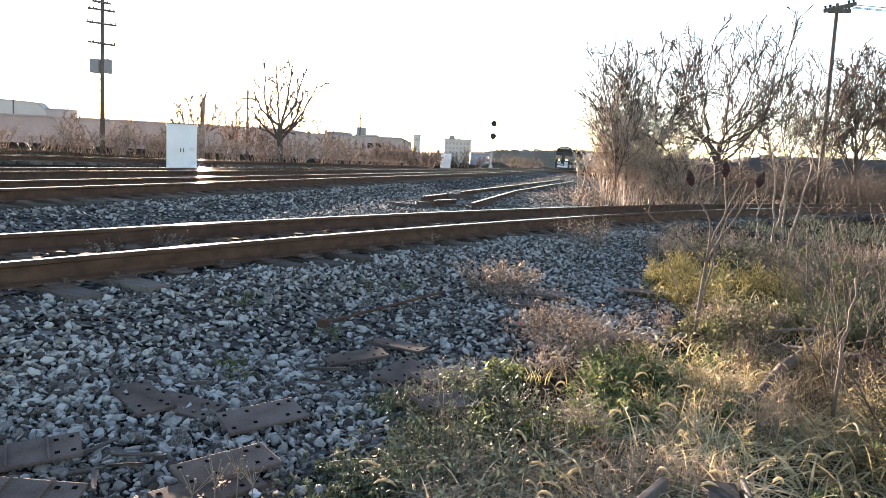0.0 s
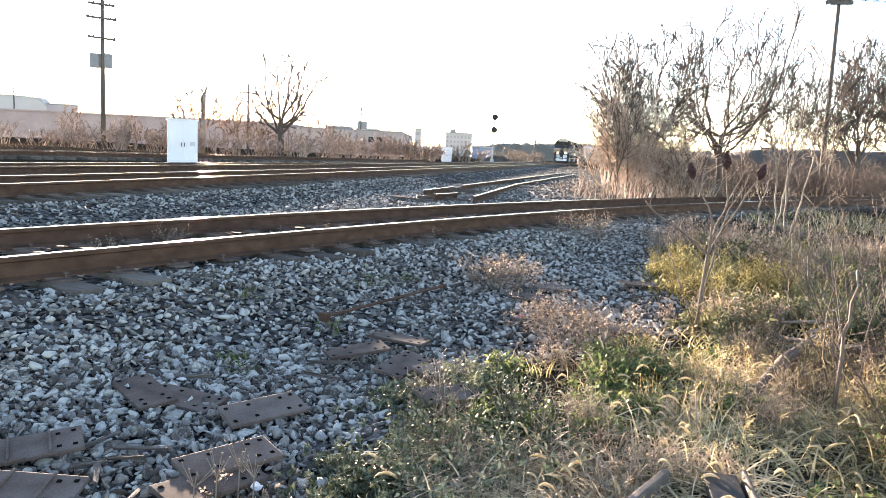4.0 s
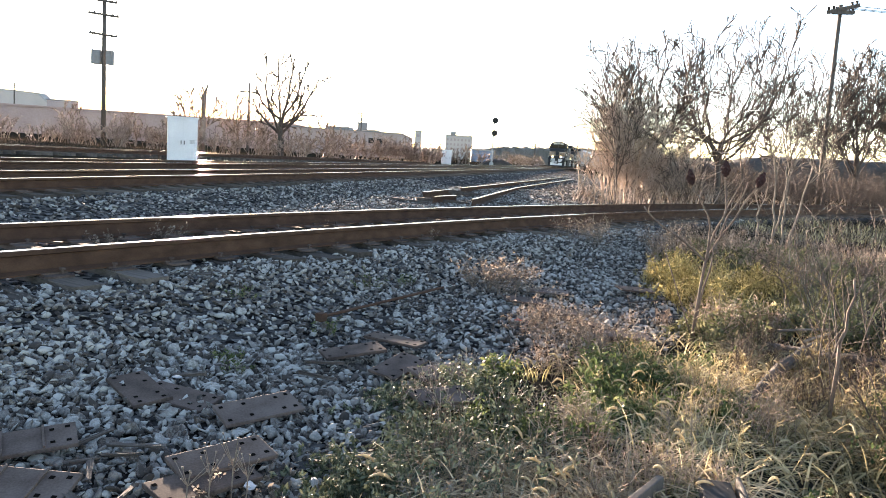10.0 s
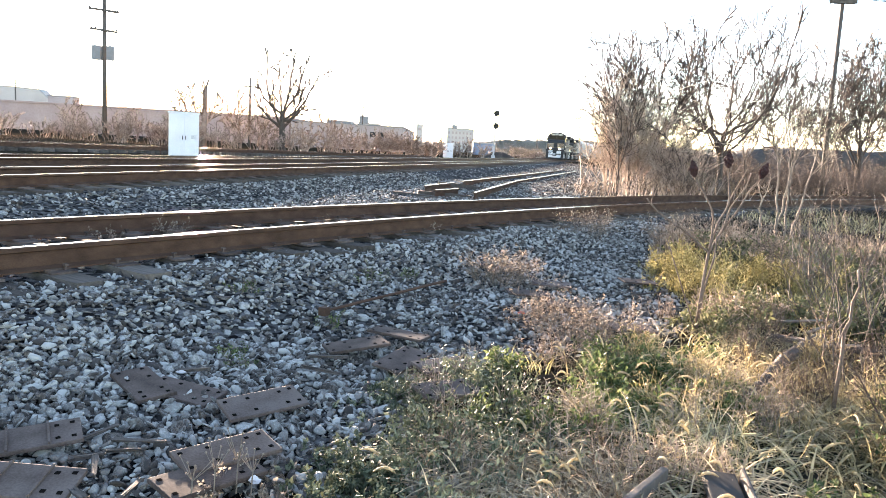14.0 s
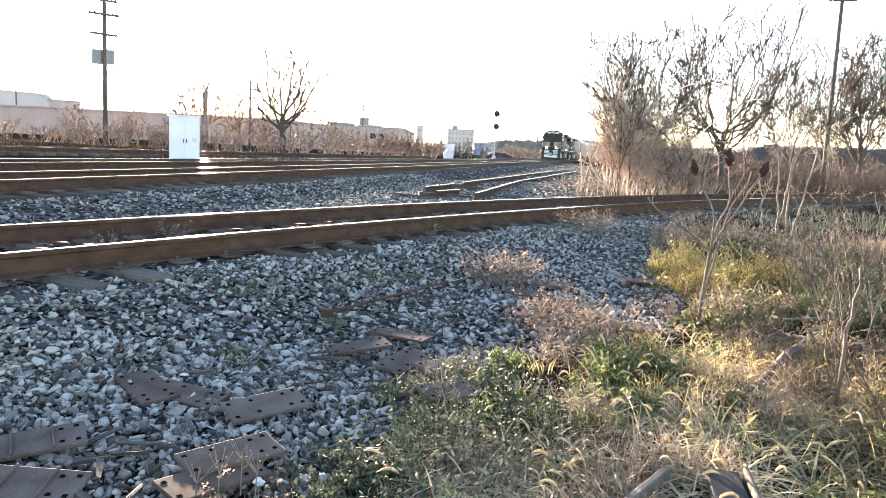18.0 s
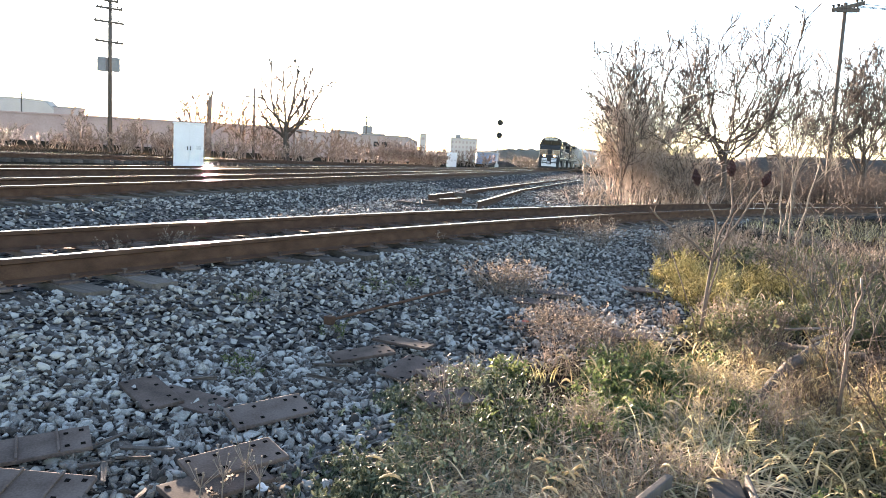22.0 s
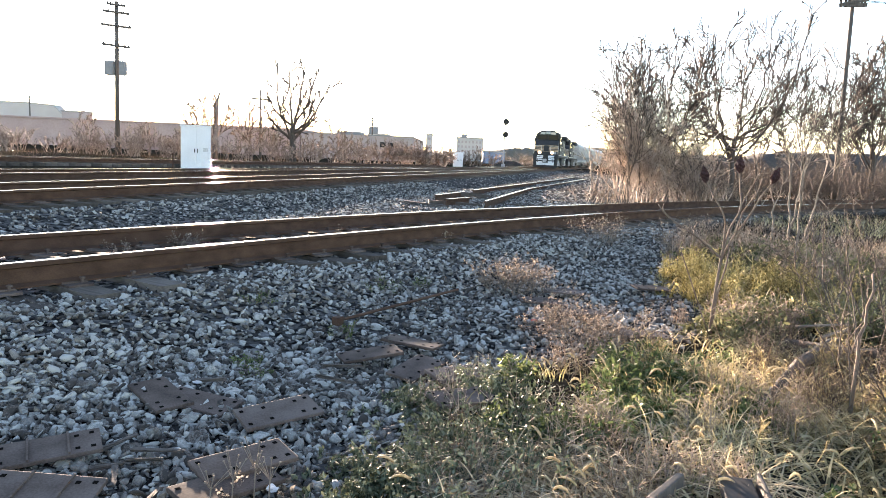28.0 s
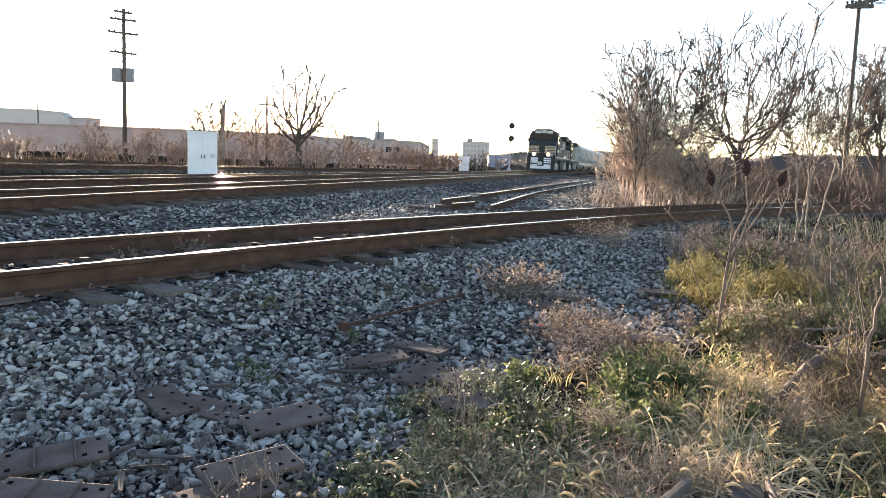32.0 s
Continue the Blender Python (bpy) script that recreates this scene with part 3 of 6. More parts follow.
straight_track("rusty siding beyond the main line, beside brown scrub", (-27.0, 5.2), (-2.5, 68.3), 0.47)


def stub_track():
    """A cut-off siding that ends in a heap of broken ties."""
    t = thing("stub_track", pose(0, 0, 0), "disused siding with cut rusty rails ending in broken ties", "railway track")
    for a, b in (((-0.61, 18.5), (0.15, 21.2)), ((0.45, 22.5), (8.4, 51.8)), ((-0.30, 16.9), (0.25, 18.0)), ((0.63, 16.8), (2.53, 25.9)), ((2.53, 25.9), (8.6, 48.4))):
        hd = math.degrees(math.atan2(b[0] - a[0], b[1] - a[1]))
        rows = [(a[0] + (b[0] - a[0]) * s, a[1] + (b[1] - a[1]) * s, 0.075, hd) for s in (0, 0.5, 1)]
        put("rail", rail_mesh(rows), None, t, "rusty cut rail")
    rng = random.Random(9)
    for i in range(26):
        s = i / 26
        x, y = 1.3 + 6.0 * s + 0.3 * (1 - s), 18.6 + 26 * s
        put("tie", TIE, None, t, "", pose(x, y, 0.10 + rng.uniform(-0.02, 0.02), 0, 0, -14 + rng.uniform(-6, 6)))
    for x, y, z, hd, tilt in ((-0.75, 17.2, 0.2, -30, 3), (-0.2, 16.6, 0.17, -38, -2), (0.45, 15.9, 0.15, -30, 2), (1.1, 15.3, 0.13, -25, 0), (-0.1, 17.4, 0.25, 10, 5), (0.6, 16.7, 0.16, -50, 0), (0.3, 21.0, 0.32, 20, 9)):
        put("broken_tie", TIE_SHORT, None, t, "dark rotten timber tie", pose(x, y, z - 0.09, 0, tilt * 0.5, hd))


stub_track()


def gravel():
    rng = np.random.default_rng(11)

    def scatter(n, xlo, xhi, ylo, yhi, keep):
        P = np.stack([rng.uniform(xlo, xhi, n), rng.uniform(ylo, yhi, n)], 1)
        return P[keep(P[:, 0], P[:, 1])]

    def lift(P, dz, rise=0.012):
        z = height(P[:, 0], P[:, 1]) - 0.03
        z = z + 0.018 * (np.sin(P[:, 0] * 2.1 + np.sin(P[:, 1] * 1.7)) + np.sin(P[:, 1] * 2.6 + 0.8 * P[:, 0])) * np.exp(-np.hypot(P[:, 0], P[:, 1]) / 25)
        return np.c_[P, z + dz + rng.uniform(-0.012, rise, len(P))]

    inview = lambda x, y: np.abs(x) < 0.72 * y + 0.25
    near = lambda x, y: inview(x, y) & (near_offset(x, y) < -1.0) & (grassy(x, y) < rng.uniform(-0.1, 0.35, len(x)))
    A = scatter(22500, -3.2, 2.0, 1.7, 4.5, lambda x, y: near(x, y) & (np.hypot(x, y) < 4.4))
    L = lift(A, 0.012)
    close = np.hypot(A[:, 0], A[:, 1]) < 3.3
    V, F = merge([stones(L[close], 0.0215, rng), stones(L[~close], 0.0225, rng, False)])
    tagged(put("gravel", fast("gravel", V, F), M_STONE), "loose angular grey ballast stones beside the track", "gravel", kind="stuff")
    A = scatter(9000, -3.2, 2.0, 1.7, 4.5, lambda x, y: near(x, y) & (np.hypot(x, y) < 4.4))
    V, F = stones(lift(A, 0.0), 0.011, rng, False)
    tagged(put("gravel", fast("gravel", V, F), M_STONE), "small grey stone chips between larger ballast", "gravel", kind="stuff")
    B = scatter(68000, -5.5, 6, 2.0, 13, lambda x, y: near(x, y) & (np.hypot(x, y) >= 4.3))
    V, F = stones(lift(B, 0.010), 0.0225, rng, False)
    tagged(put("gravel", fast("gravel", V, F), M_STONE), "loose angular grey ballast stones sloping from the track", "gravel", kind="stuff")
    C = scatter(20000, -12, 8, 2.5, 24, lambda x, y: inview(x, y) & (np.abs(near_offset(x, y)) < 1.5))
    V, F = stones(lift(C, 0.0), 0.030, rng, False)
    tagged(put("gravel", fast("gravel", V, F), M_STONE), "grey ballast stones between the timber ties", "gravel", kind="stuff")
    D = scatter(42000, -14, 4, 5, 27, lambda x, y: inview(x, y) & (near_offset(x, y) > 1.45) & (main_offset(x, y) < -1.35) & (soil(x, y) < 0.5))
    V, F = stones(lift(D, 0.008), 0.028, rng, False)
    tagged(put("gravel", fast("gravel", V, F), M_STONE), "grey ballast stones between the near track and the main line", "gravel", kind="stuff")

    E = scatter(30000, -22, 16, 24, 85, lambda x, y: inview(x, y) & (near_offset(x, y) > 1.6) & ((main_offset(x, y) < -1.5) | ((main_offset(x, y) > 5.8) & (main_offset(x, y) < 8.5))) & (soil(x, y) < 0.9))
    V, F = stones(lift(E, 0.010), 0.032, rng, False)
    tagged(put("gravel", fast("gravel", V, F), M_STONE), "coarse grey ballast stones along the main line", "gravel", kind="stuff")


gravel()


# ---------------------------------------------------------------- loose iron by the track
def loose_plate_meshes():
    """A flat tie plate with spike holes, and one with two shoulders."""
    out = []
    for ridges in (False, True):
        bm = boxes((-0.185, 0.185, -0.09, 0.09, 0, 0.018), bevel=0.004)
        if ridges:
            for x in (-0.07, 0.07):
                box(bm, x - 0.0045, x + 0.0045, -0.088, 0.088, 0.018, 0.028, bevel=0.002)
        me = bpy.data.meshes.new("plate")
        bm.to_mesh(me)
        bm.free()
        me.materials.append(M_PLATE)
        out.append(me)
    return out


PLATES = loose_plate_meshes()
hole_bm = boxes((-0.0085, 0.0085, -0.0085, 0.0085, 0, 0.0012))
HOLE = bpy.data.meshes.new("spike_hole")
hole_bm.to_mesh(HOLE)
hole_bm.free()
HOLE.materials.append(M_HOLE)


def loose_plate(x, y, turn, kind=0, tx=0.0, ty=0.0, z=0.03):
    t = thing("tie_plate", pose(x, y, z, tx, ty, turn), "loose rusty steel tie plate lying on grey gravel", "tie plate", "loose tie plates")
    put("plate", PLATES[kind], None, t)
    for hx, hy in ((-0.158, 0.055), (-0.158, -0.058), (-0.055, 0.05), (-0.055, -0.05), (0.10, 0.05), (0.10, -0.05), (0.155, 0.058), (0.155, -0.052)):
        if not kind or abs(hx) > 0.08:
            put("spike_hole", HOLE, None, t, "", pose(hx, hy, 0.0182))


for args in ((-0.785, 3.084, 38.5, 0, 10.5, -1.9, 0.028), (-0.776, 2.53, 41, 0, 5, -1, 0.04), (-0.786, 2.364, 48, 0, 3, 1.6, 0.022), (-0.49, 4.072, 26.7, 0, 1, -4.5, 0.04), (-0.257, 4.366, -21, 0, -3, 2, 0.045), (-0.202, 3.892, 63, 0, 6, -3, 0.022), (-1.4, 3.235, -46, 0, 3, 4, 0.026),
             (-1.2, 3.22, -18, 0, 4, 3, 0.006), (-1.546, 2.554, 31, 1, 6.5, -3, 0.032), (-1.375, 2.221, 3, 1, 9, 3, 0.035), (0.07, 3.42, 34, 0, 6, 3, 0.03), (0.05, 3.81, 35, 0, 5, 2, 0.03), (1.02, 6.53, -8, 0, 3, 0), (0.74, 6.02, 8, 0, 4, 4), (1.02, 5.62, 20, 0, 2, 3), (1.16, 5.25, -30, 0, -6, 3), (1.36, 4.97, 4, 0, 2, 2), (1.95, 6.95, 10, 0, 3, 3)):
    loose_plate(*args)

bar = thing("steel_bar", pose(-0.385, 5.505, 0.04, 0, 0, 58), "long rusty steel bar lying on the gravel", "bar")
part("bar", rods((( -0.8, 0, 0.02), (0.78, 0, 0.035), 0.012), sides=8), M_RAIL, bar)
part("head", boxes((-0.84, -0.78, -0.03, 0.03, -0.01, 0.05), bevel=0.006), M_RAIL, bar)

rngs = random.Random(21)
for x, y, ln, tn in ((-0.62, 3.62, 0.2, -15), (-1.15, 2.62, 0.2, 5), (-0.62, 3.86, 0.22, 12), (1.9, 6.4, 0.4, 30), (2.4, 8.4, 0.5, 15), (-1.25, 3.5, 0.16, 10), (-1.21, 2.39, 0.16, -67), (-1.01, 2.24, 0.12, 85), (-1.16, 2.53, 0.13, 15), (-1.33, 2.67, 0.17, 62), (-1.18, 2.2, 0.14, -35), (-1.27, 2.46, 0.11, 30)):
    bm = boxes((-ln / 2, ln / 2, -0.009, 0.009, 0, 0.012), bevel=0.003)
    for v in bm.verts:
        v.co += Vector((rngs.uniform(-0.01, 0.01), rngs.uniform(-0.01, 0.01), rngs.uniform(-0.004, 0.004)))
    tagged(part("wood_splinter", bm, M_BARK, None, m=pose(x, y, 0.026, rngs.uniform(-5, 5), rngs.uniform(-5, 5), tn)), "weathered splinter of tie timber on gravel", "wood", "timber scraps")

for a, b, w, hgt, z, mat in (((0.56, 2.14), (0.875, 2.515), 0.03, 0.05, 0.045, M_POLE), ((0.98, 2.0), (1.085, 2.54), 0.12, 0.04, 0.04, M_SOOT), ((1.06, 2.0), (1.165, 2.52), 0.016, 0.08, 0.03, M_BARK)):
    ln = math.hypot(b[0] - a[0], b[1] - a[1])
    bm = boxes((-w / 2, w / 2, -ln / 2, ln / 2, 0, hgt), bevel=0.006)
    tagged(part("timber", bm, mat, None, m=pose((a[0] + b[0]) / 2, (a[1] + b[1]) / 2, z, 2, 0, -math.degrees(math.atan2(b[0] - a[0], b[1] - a[1])))), "weathered timber half hidden in dry grass", "timber", "old timbers")
for a, b, r, mat in (((1.89, 5.1, 0.0), (1.62, 5.15, 0.68), 0.005, M_SUMAC), ((2.5, 4.6, 0.08), (2.75, 4.5, 0.13), 0.012, M_PALESTEM), ((2.55, 4.85, 0.1), (2.8, 4.95, 0.16), 0.014, M_PALESTEM), ((2.35, 4.9, 0.05), (2.95, 4.4, 0.1), 0.03, M_BARK), ((2.6, 5.3, 0.08), (2.95, 5.2, 0.14), 0.012, M_PALESTEM)):
    tagged(part("dead_stick", rods((a, b, r, r * 0.7), sides=7), mat, None, smooth=True), "dead stick among the brambles", "stick", "dead sticks")
stick = thing("dead_stick", pose(1.9, 3.5, 0.0), "crooked pale dead stick with a forked twig standing in dry grass", "stick", "dead sticks")
way = [(2.043, -0.03), (2.048, 0.244), (2.045, 0.334), (2.047, 0.423), (2.059, 0.502), (2.07, 0.59), (2.077, 0.673), (2.079, 0.755)]
part("stem", tube([(x - 1.9, 0.02 * math.sin(3 * k), z) for k, (x, z) in enumerate(way)], [0.0105 - 0.0008 * k for k in range(len(way))]), M_SUMAC, stick, smooth=True)
part("twig", tube([(0.155, 0, 0.49), (0.118, -0.02, 0.42), (0.095, -0.03, 0.345)], [0.005, 0.0045, 0.003], 6), M_SUMAC, stick, smooth=True)
log_bm = tube([(1.6, 3.55, 0.03), (1.78, 3.76, 0.055), (1.95, 4.0, 0.06), (2.15, 4.27, 0.075), (2.35, 4.5, 0.07), (2.55, 4.77, 0.065), (2.75, 5.0, 0.05)], [0.024, 0.03, 0.034, 0.037, 0.041, 0.042, 0.036], 10)
tagged(part("fallen_branch", log_bm, M_BARK, None, smooth=True), "weathered fallen branch in dry grass", "branch")


def scrap(x, y, z, size, mat, label, seed, flat=0.35):
    """A crumpled piece of litter."""
    rng = random.Random(seed)
    bm = bmesh.new()
    bmesh.ops.create_icosphere(bm, subdivisions=2, radius=size)
    for v in bm.verts:
        k = rng.uniform(0.55, 1.25)
        v.co = Vector((v.co.x * k * 1.3, v.co.y * k, v.co.z * k * flat))
    tagged(part("litter", bm, mat, None, m=pose(x, y, z, 0, 0, seed * 37)), label, "litter", "litter")


scrap(-0.62, 2.36, 0.03, 0.022, M_GALV, "crumpled pale plastic scrap on gravel", 3)
scrap(-1.3, 3.45, 0.03, 0.022, M_GREY, "torn pale plastic scrap beside a tie plate", 4, 0.2)
scrap(0.6, 5.15, 0.06, 0.022, M_RED, "small faded red scrap on gravel", 5)
px, py, ph = near_point(-3.1, 0.1)
scrap(px, py, 0.17, 0.09, M_WHITE, "white plastic bottle scrap lying between the rails", 6, 0.4)

# ---------------------------------------------------------------- railway and street furniture
def relay_case(x, y, z, w, d, h, turn, label):
    t = thing("relay_case", pose(x, y, z, 0, 0, turn), label, "equipment cabinet")
    part("body", boxes((-w / 2, w / 2, -d / 2, d / 2, 0.1, h - 0.06), bevel=0.015), M_WHITE, t)
    part("roof", boxes((-w / 2 - 0.04, w / 2 + 0.04, -d / 2 - 0.04, d / 2 + 0.04, h - 0.06, h), bevel=0.015), M_WHITE, t)
    part("base", boxes((-w / 2 + 0.05, w / 2 - 0.05, -d / 2 + 0.05, d / 2 - 0.05, -0.2, 0.1)), M_CONC, t)
    for s in (-1, 1):
        dr = part("door", boxes((min(0.01 * s, s * (w / 2 - 0.04)), max(0.01 * s, s * (w / 2 - 0.04)), -d / 2 - 0.02, -d / 2 - 0.001, 0.16, h - 0.12), bevel=0.006), M_WHITE, t)
        part("handle", boxes((s * 0.06 - 0.015, s * 0.06 + 0.015, -d / 2 - 0.06, -d / 2 - 0.02, h * 0.42, h * 0.42 + 0.16)), M_SOOT, dr, "dark door handle")
    part("vent", boxes(*[(w / 2 - 0.3, w / 2 - 0.1, -d / 2 - 0.026, -d / 2 - 0.018, h * 0.45 + k * 0.04, h * 0.45 + k * 0.04 + 0.015) for k in range(4)]), M_GREY, t)
    return t


relay_case(-11.0, 29.3, 0.15, 1.14, 0.8, 1.92, 23, "white steel relay case beside the tracks")
relay_case(-0.28, 80.3, 0.2, 1.12, 0.9, 1.7, 0, "small white relay case beside the main line")
case_post = thing("marker_post", pose(-2.1, 78.0, 0.2), "short white marker post by the tracks", "post")
part("post", rods(((0, 0, -0.1), (0, 0, 1.1), 0.06)), M_STRIPE, case_post)
case_post = thing("marker_post", pose(-11.95, 29.3, 0.15), "thin rusty marker post beside the white relay case", "post")
part("post", rods(((0, 0, -0.1), (0, 0, 0.75), 0.03)), M_RAIL, case_post)
hut = thing("trackside_cabinet", pose(25.3, 205.0, 0.2), "small pale trackside cabinet beside the far curve", "equipment cabinet")
part("body", boxes((-0.7, 0.7, -0.5, 0.5, 0, 1.6), bevel=0.03), M_STRIPE, hut)
part("roof", boxes((-0.8, 0.8, -0.6, 0.6, 1.6, 1.72), bevel=0.02), M_CONC, hut)
part("door", boxes((-0.45, 0.45, -0.53, -0.5, 0.15, 1.45), bevel=0.01), M_STRIPE, hut)


def signal_mast():
    t = thing("railway_signal", pose(6.0, 100.0, 0.25), "railway signal mast with two black round signal heads", "railway signal")
    part("mast", rods(((0, 0, 0), (0, 0, 6.6), 0.085, 0.065)), M_GALV, t)
    part("base", boxes((-0.25, 0.25, -0.25, 0.25, 0, 0.5), bevel=0.03), M_GALV, t)
    part("ladder", rods(((0.14, 0.28, 0.4), (0.14, 0.28, 6.2), 0.015), ((-0.14, 0.28, 0.4), (-0.14, 0.28, 6.2), 0.015), *[((-0.14, 0.28, z), (0.14, 0.28, z), 0.012) for z in np.arange(0.6, 6.1, 0.35)], sides=5), M_GALV, t)
    for z in (4.55, 6.3):
        hd = part("signal_head", rods(((0.1, -0.14, z), (0.1, -0.10, z), 0.41), ((0.1, -0.12, z), (0.1, 0.12, z), 0.22), sides=20), M_BLACK, t, "black round backing board")
        part("bracket", boxes((-0.05, 0.1, -0.02, 0.06, z - 0.06, z + 0.06)), M_GALV, hd)
        for dx, dz in ((-0.15, 0.12), (0.15, 0.12), (0, -0.16)):
            part("lens", rods(((0.1 + dx, -0.2, z + dz), (0.1 + dx, -0.13, z + dz), 0.1), sides=12), M_GLASS, hd)
            part("hood", rods(((0.1 + dx, -0.34, z + dz + 0.09), (0.1 + dx, -0.14, z + dz + 0.09), 0.06), sides=8), M_BLACK, hd)


signal_mast()


def utility_pole(x, y, z0, top, arms, lean=0.0, r=0.16, turn=0.0, label="", group="utility poles"):
    t = thing("utility_pole", pose(x, y, z0, 0, lean, turn), label, "utility pole", group)
    part("pole", rods(((0, 0, -0.3), (0, 0, top), r, r * 0.68), sides=10), M_POLE, t, smooth=True)
    for z, w, slant in arms:
        arm = part("crossarm", boxes((-w / 2, w / 2, -0.22, -0.08, -0.08, 0.08), bevel=0.01), M_POLE, t, m=pose(0, 0, z, 0, slant, 0))
        for k in (-0.46, -0.3, 0.3, 0.46):
            part("insulator", rods(((k * w, -0.14, 0.06), (k * w, -0.14, 0.2), 0.035, 0.055), sides=7), M_SOOT, arm)
    return t


p_left = utility_pole(-29.2, 60, 0.2, 12.6, [(12.3, 1.5, 6), (11.7, 2.2, 5), (10.6, 2.5, 5), (9.0, 2.3, 5)], 0.3, 0.2, 0, "tall wooden utility pole with four crossarms and transformers")
for x0, x1, y in ((-0.92, -0.2, 0.1), (0.3, 0.76, 0.15)):
    tr = part("transformer_case", boxes((x0, x1, -0.35, 0.2, 6.6, 7.75), bevel=0.04), M_ROOF, p_left, "grey transformer case")
    part("bracket", boxes((min(x1, 0.0) if x0 < 0 else 0.0, 0.0 if x0 < 0 else x0, -0.05, 0.05, 7.3, 7.38)), M_GALV, tr)
utility_pole(-25.5, 90, 0.2, 8.4, [(7.25, 2.2, 0)], 0, 0.17, 0, "wooden utility pole with one crossarm behind bare scrub")
utility_pole(-18.8, 150, 0.2, 9.8, [(8.5, 2.2, 0)], 0, 0.17, 0, "far wooden utility pole with one crossarm")
utility_pole(-103.9, 170, 0.2, 11.2, [], 0, 0.2, 0, "thin bare pole beside a low pale roof")
utility_pole(21.5, 180, 0.2, 5.6, [(4.8, 2.4, 0)], 0, 0.2, 0, "far utility pole with a crossarm behind the tracks")
utility_pole(15.7, 30, 0.1, 8.3, [(8.12, 1.65, -15), (7.98, 1.1, -5)], -1.5, 0.105, 20, "leaning dark wooden utility pole with crossarms above bare trees")


def wire(a, b, sag, r=0.012):
    """One continuous hanging strand."""
    a, b = Vector(a), Vector(b)
    side = (b - a).cross(Vector((0, 0, 1))).normalized() * r
    bm = bmesh.new()
    rings = []
    for s in np.linspace(0, 1, 13):
        p = a.lerp(b, s) - Vector((0, 0, sag * 4 * s * (1 - s)))
        rings.append([bm.verts.new(p + d) for d in (side, Vector((0, 0, r)), -side, Vector((0, 0, -r)))])
    for u, v in zip(rings, rings[1:]):
        for k in range(4):
            bm.faces.new((u[k], u[(k + 1) % 4], v[(k + 1) % 4], v[k]))
    tagged(part("overhead_wire", bm, M_BLACK, None), "thin dark overhead wire hung from a utility pole", "wire", "overhead wires")


for dx, dz in ((-0.2, 0.2), (0.35, 0.22), (0.72, 0.3)):
    wire((15.49 + dx, 30, 8.1 + dz), (62 + dx, 43, 11.5 + dz), 0.5, 0.014)


# ---------------------------------------------------------------- far buildings
def building(name, x0, x1, y, depth, z1, wall, label, windows=(), roof=M_ROOF, parapet=0.25, extra=()):
    t = thing(name, pose(0, 0, 0), label, "building", "distant buildings")
    part("wall", boxes((x0, x1, y, y + depth, -0.3, z1)), wall, t)
    part("roof", boxes((x0 - 0.2, x1 + 0.2, y - 0.2, y + depth, z1, z1 + parapet)), roof, t)
    for wx, wz, ww, wh in windows:
        w = part("window", boxes((wx - ww / 2 - 0.1, wx + ww / 2 + 0.1, y - 0.06, y + 0.02, wz - 0.1, wz + wh + 0.1)), wall, t)
        part("pane", boxes((wx - ww / 2, wx + ww / 2, y - 0.09, y - 0.05, wz, wz + wh)), M_FADEDWALL if wall is M_WARMBLOCK else M_SOOT, w)
    for e in extra:
        part("rooftop_box", boxes(e), roof, t)
    return t


building("warehouse", -150, -30, 132, 40, 5.0, M_BRICK, "long low warehouse with red walls paled for haze beyond the scrub", [], M_BRICK, 0.3)
building("warehouse", -29.5, -9, 131, 40, 4.6, M_FADEDWALL, "low faded mauve warehouse with two dark windows", [(-14.4, 2.6, 1.1, 0.9), (-12.9, 2.6, 1.1, 0.9)], M_ROOF, 0.15, [(-23.5, -19.0, 134, 140, 4.6, 5.3)])
hall = thing("factory_hall", pose(0, 0, 0), "pale hall with a sloping end rising over the warehouse", "building", "distant buildings")
hall_bm = bmesh.new()
prism(hall_bm, [(-135, -0.3), (-97.6, -0.3), (-98.6, 7.4), (-101.2, 9.6), (-108, 9.9), (-135, 9.9)], 1, 175, 178)
part("wall", hall_bm, M_WARMBLOCK, hall)
hall_bm = bmesh.new()
prism(hall_bm, [(-98.4, 7.4), (-101.0, 9.7), (-108, 10.05), (-135, 10.05), (-135, 9.85), (-108, 9.85), (-101.2, 9.5), (-98.7, 7.3)], 1, 174.8, 178.2)
part("roof", hall_bm, M_CONC, hall)
building("rooftop_unit_house", -97.3, -91.2, 172, 3, 8.0, M_FADEDWALL, "small grey block rising over the warehouse", [], M_ROOF, 0.3)
building("apartment_block", -2.5, 12.4, 400, 15, 12.6, M_WARMBLOCK, "far pale block of several storeys above the scrub", [(-1.4 + 2.0 * i, 2.0 + 2.6 * j, 1.0, 1.3) for i in range(7) for j in range(4)], M_ROOF, 0.4, [(0, 3, 402, 408, 12.9, 14.8)])
building("water_tower_house", -19.8, -16.4, 400, 8, 13.6, M_WARMBLOCK, "far narrow tower block above the scrub", [(-18.1, 10.6, 1.6, 1.4)], M_ROOF, 0.4)
building("mill_building", -39.5, -30.8, 300, 12, 9.6, M_WARMBLOCK, "far mill building with a dark rooftop tank", [(-36, 7.5, 1.2, 1.2), (-33, 7.5, 1.2, 1.2)], M_ROOF, 0.3, [(-39.3, -35.6, 302, 306, 9.8, 12.8)])
building("blue_shed", 6.5, 13.0, 210, 8, 3.4, M_BLUE, "low faded blue shed beyond the signal", [], M_CONC, 0.3)

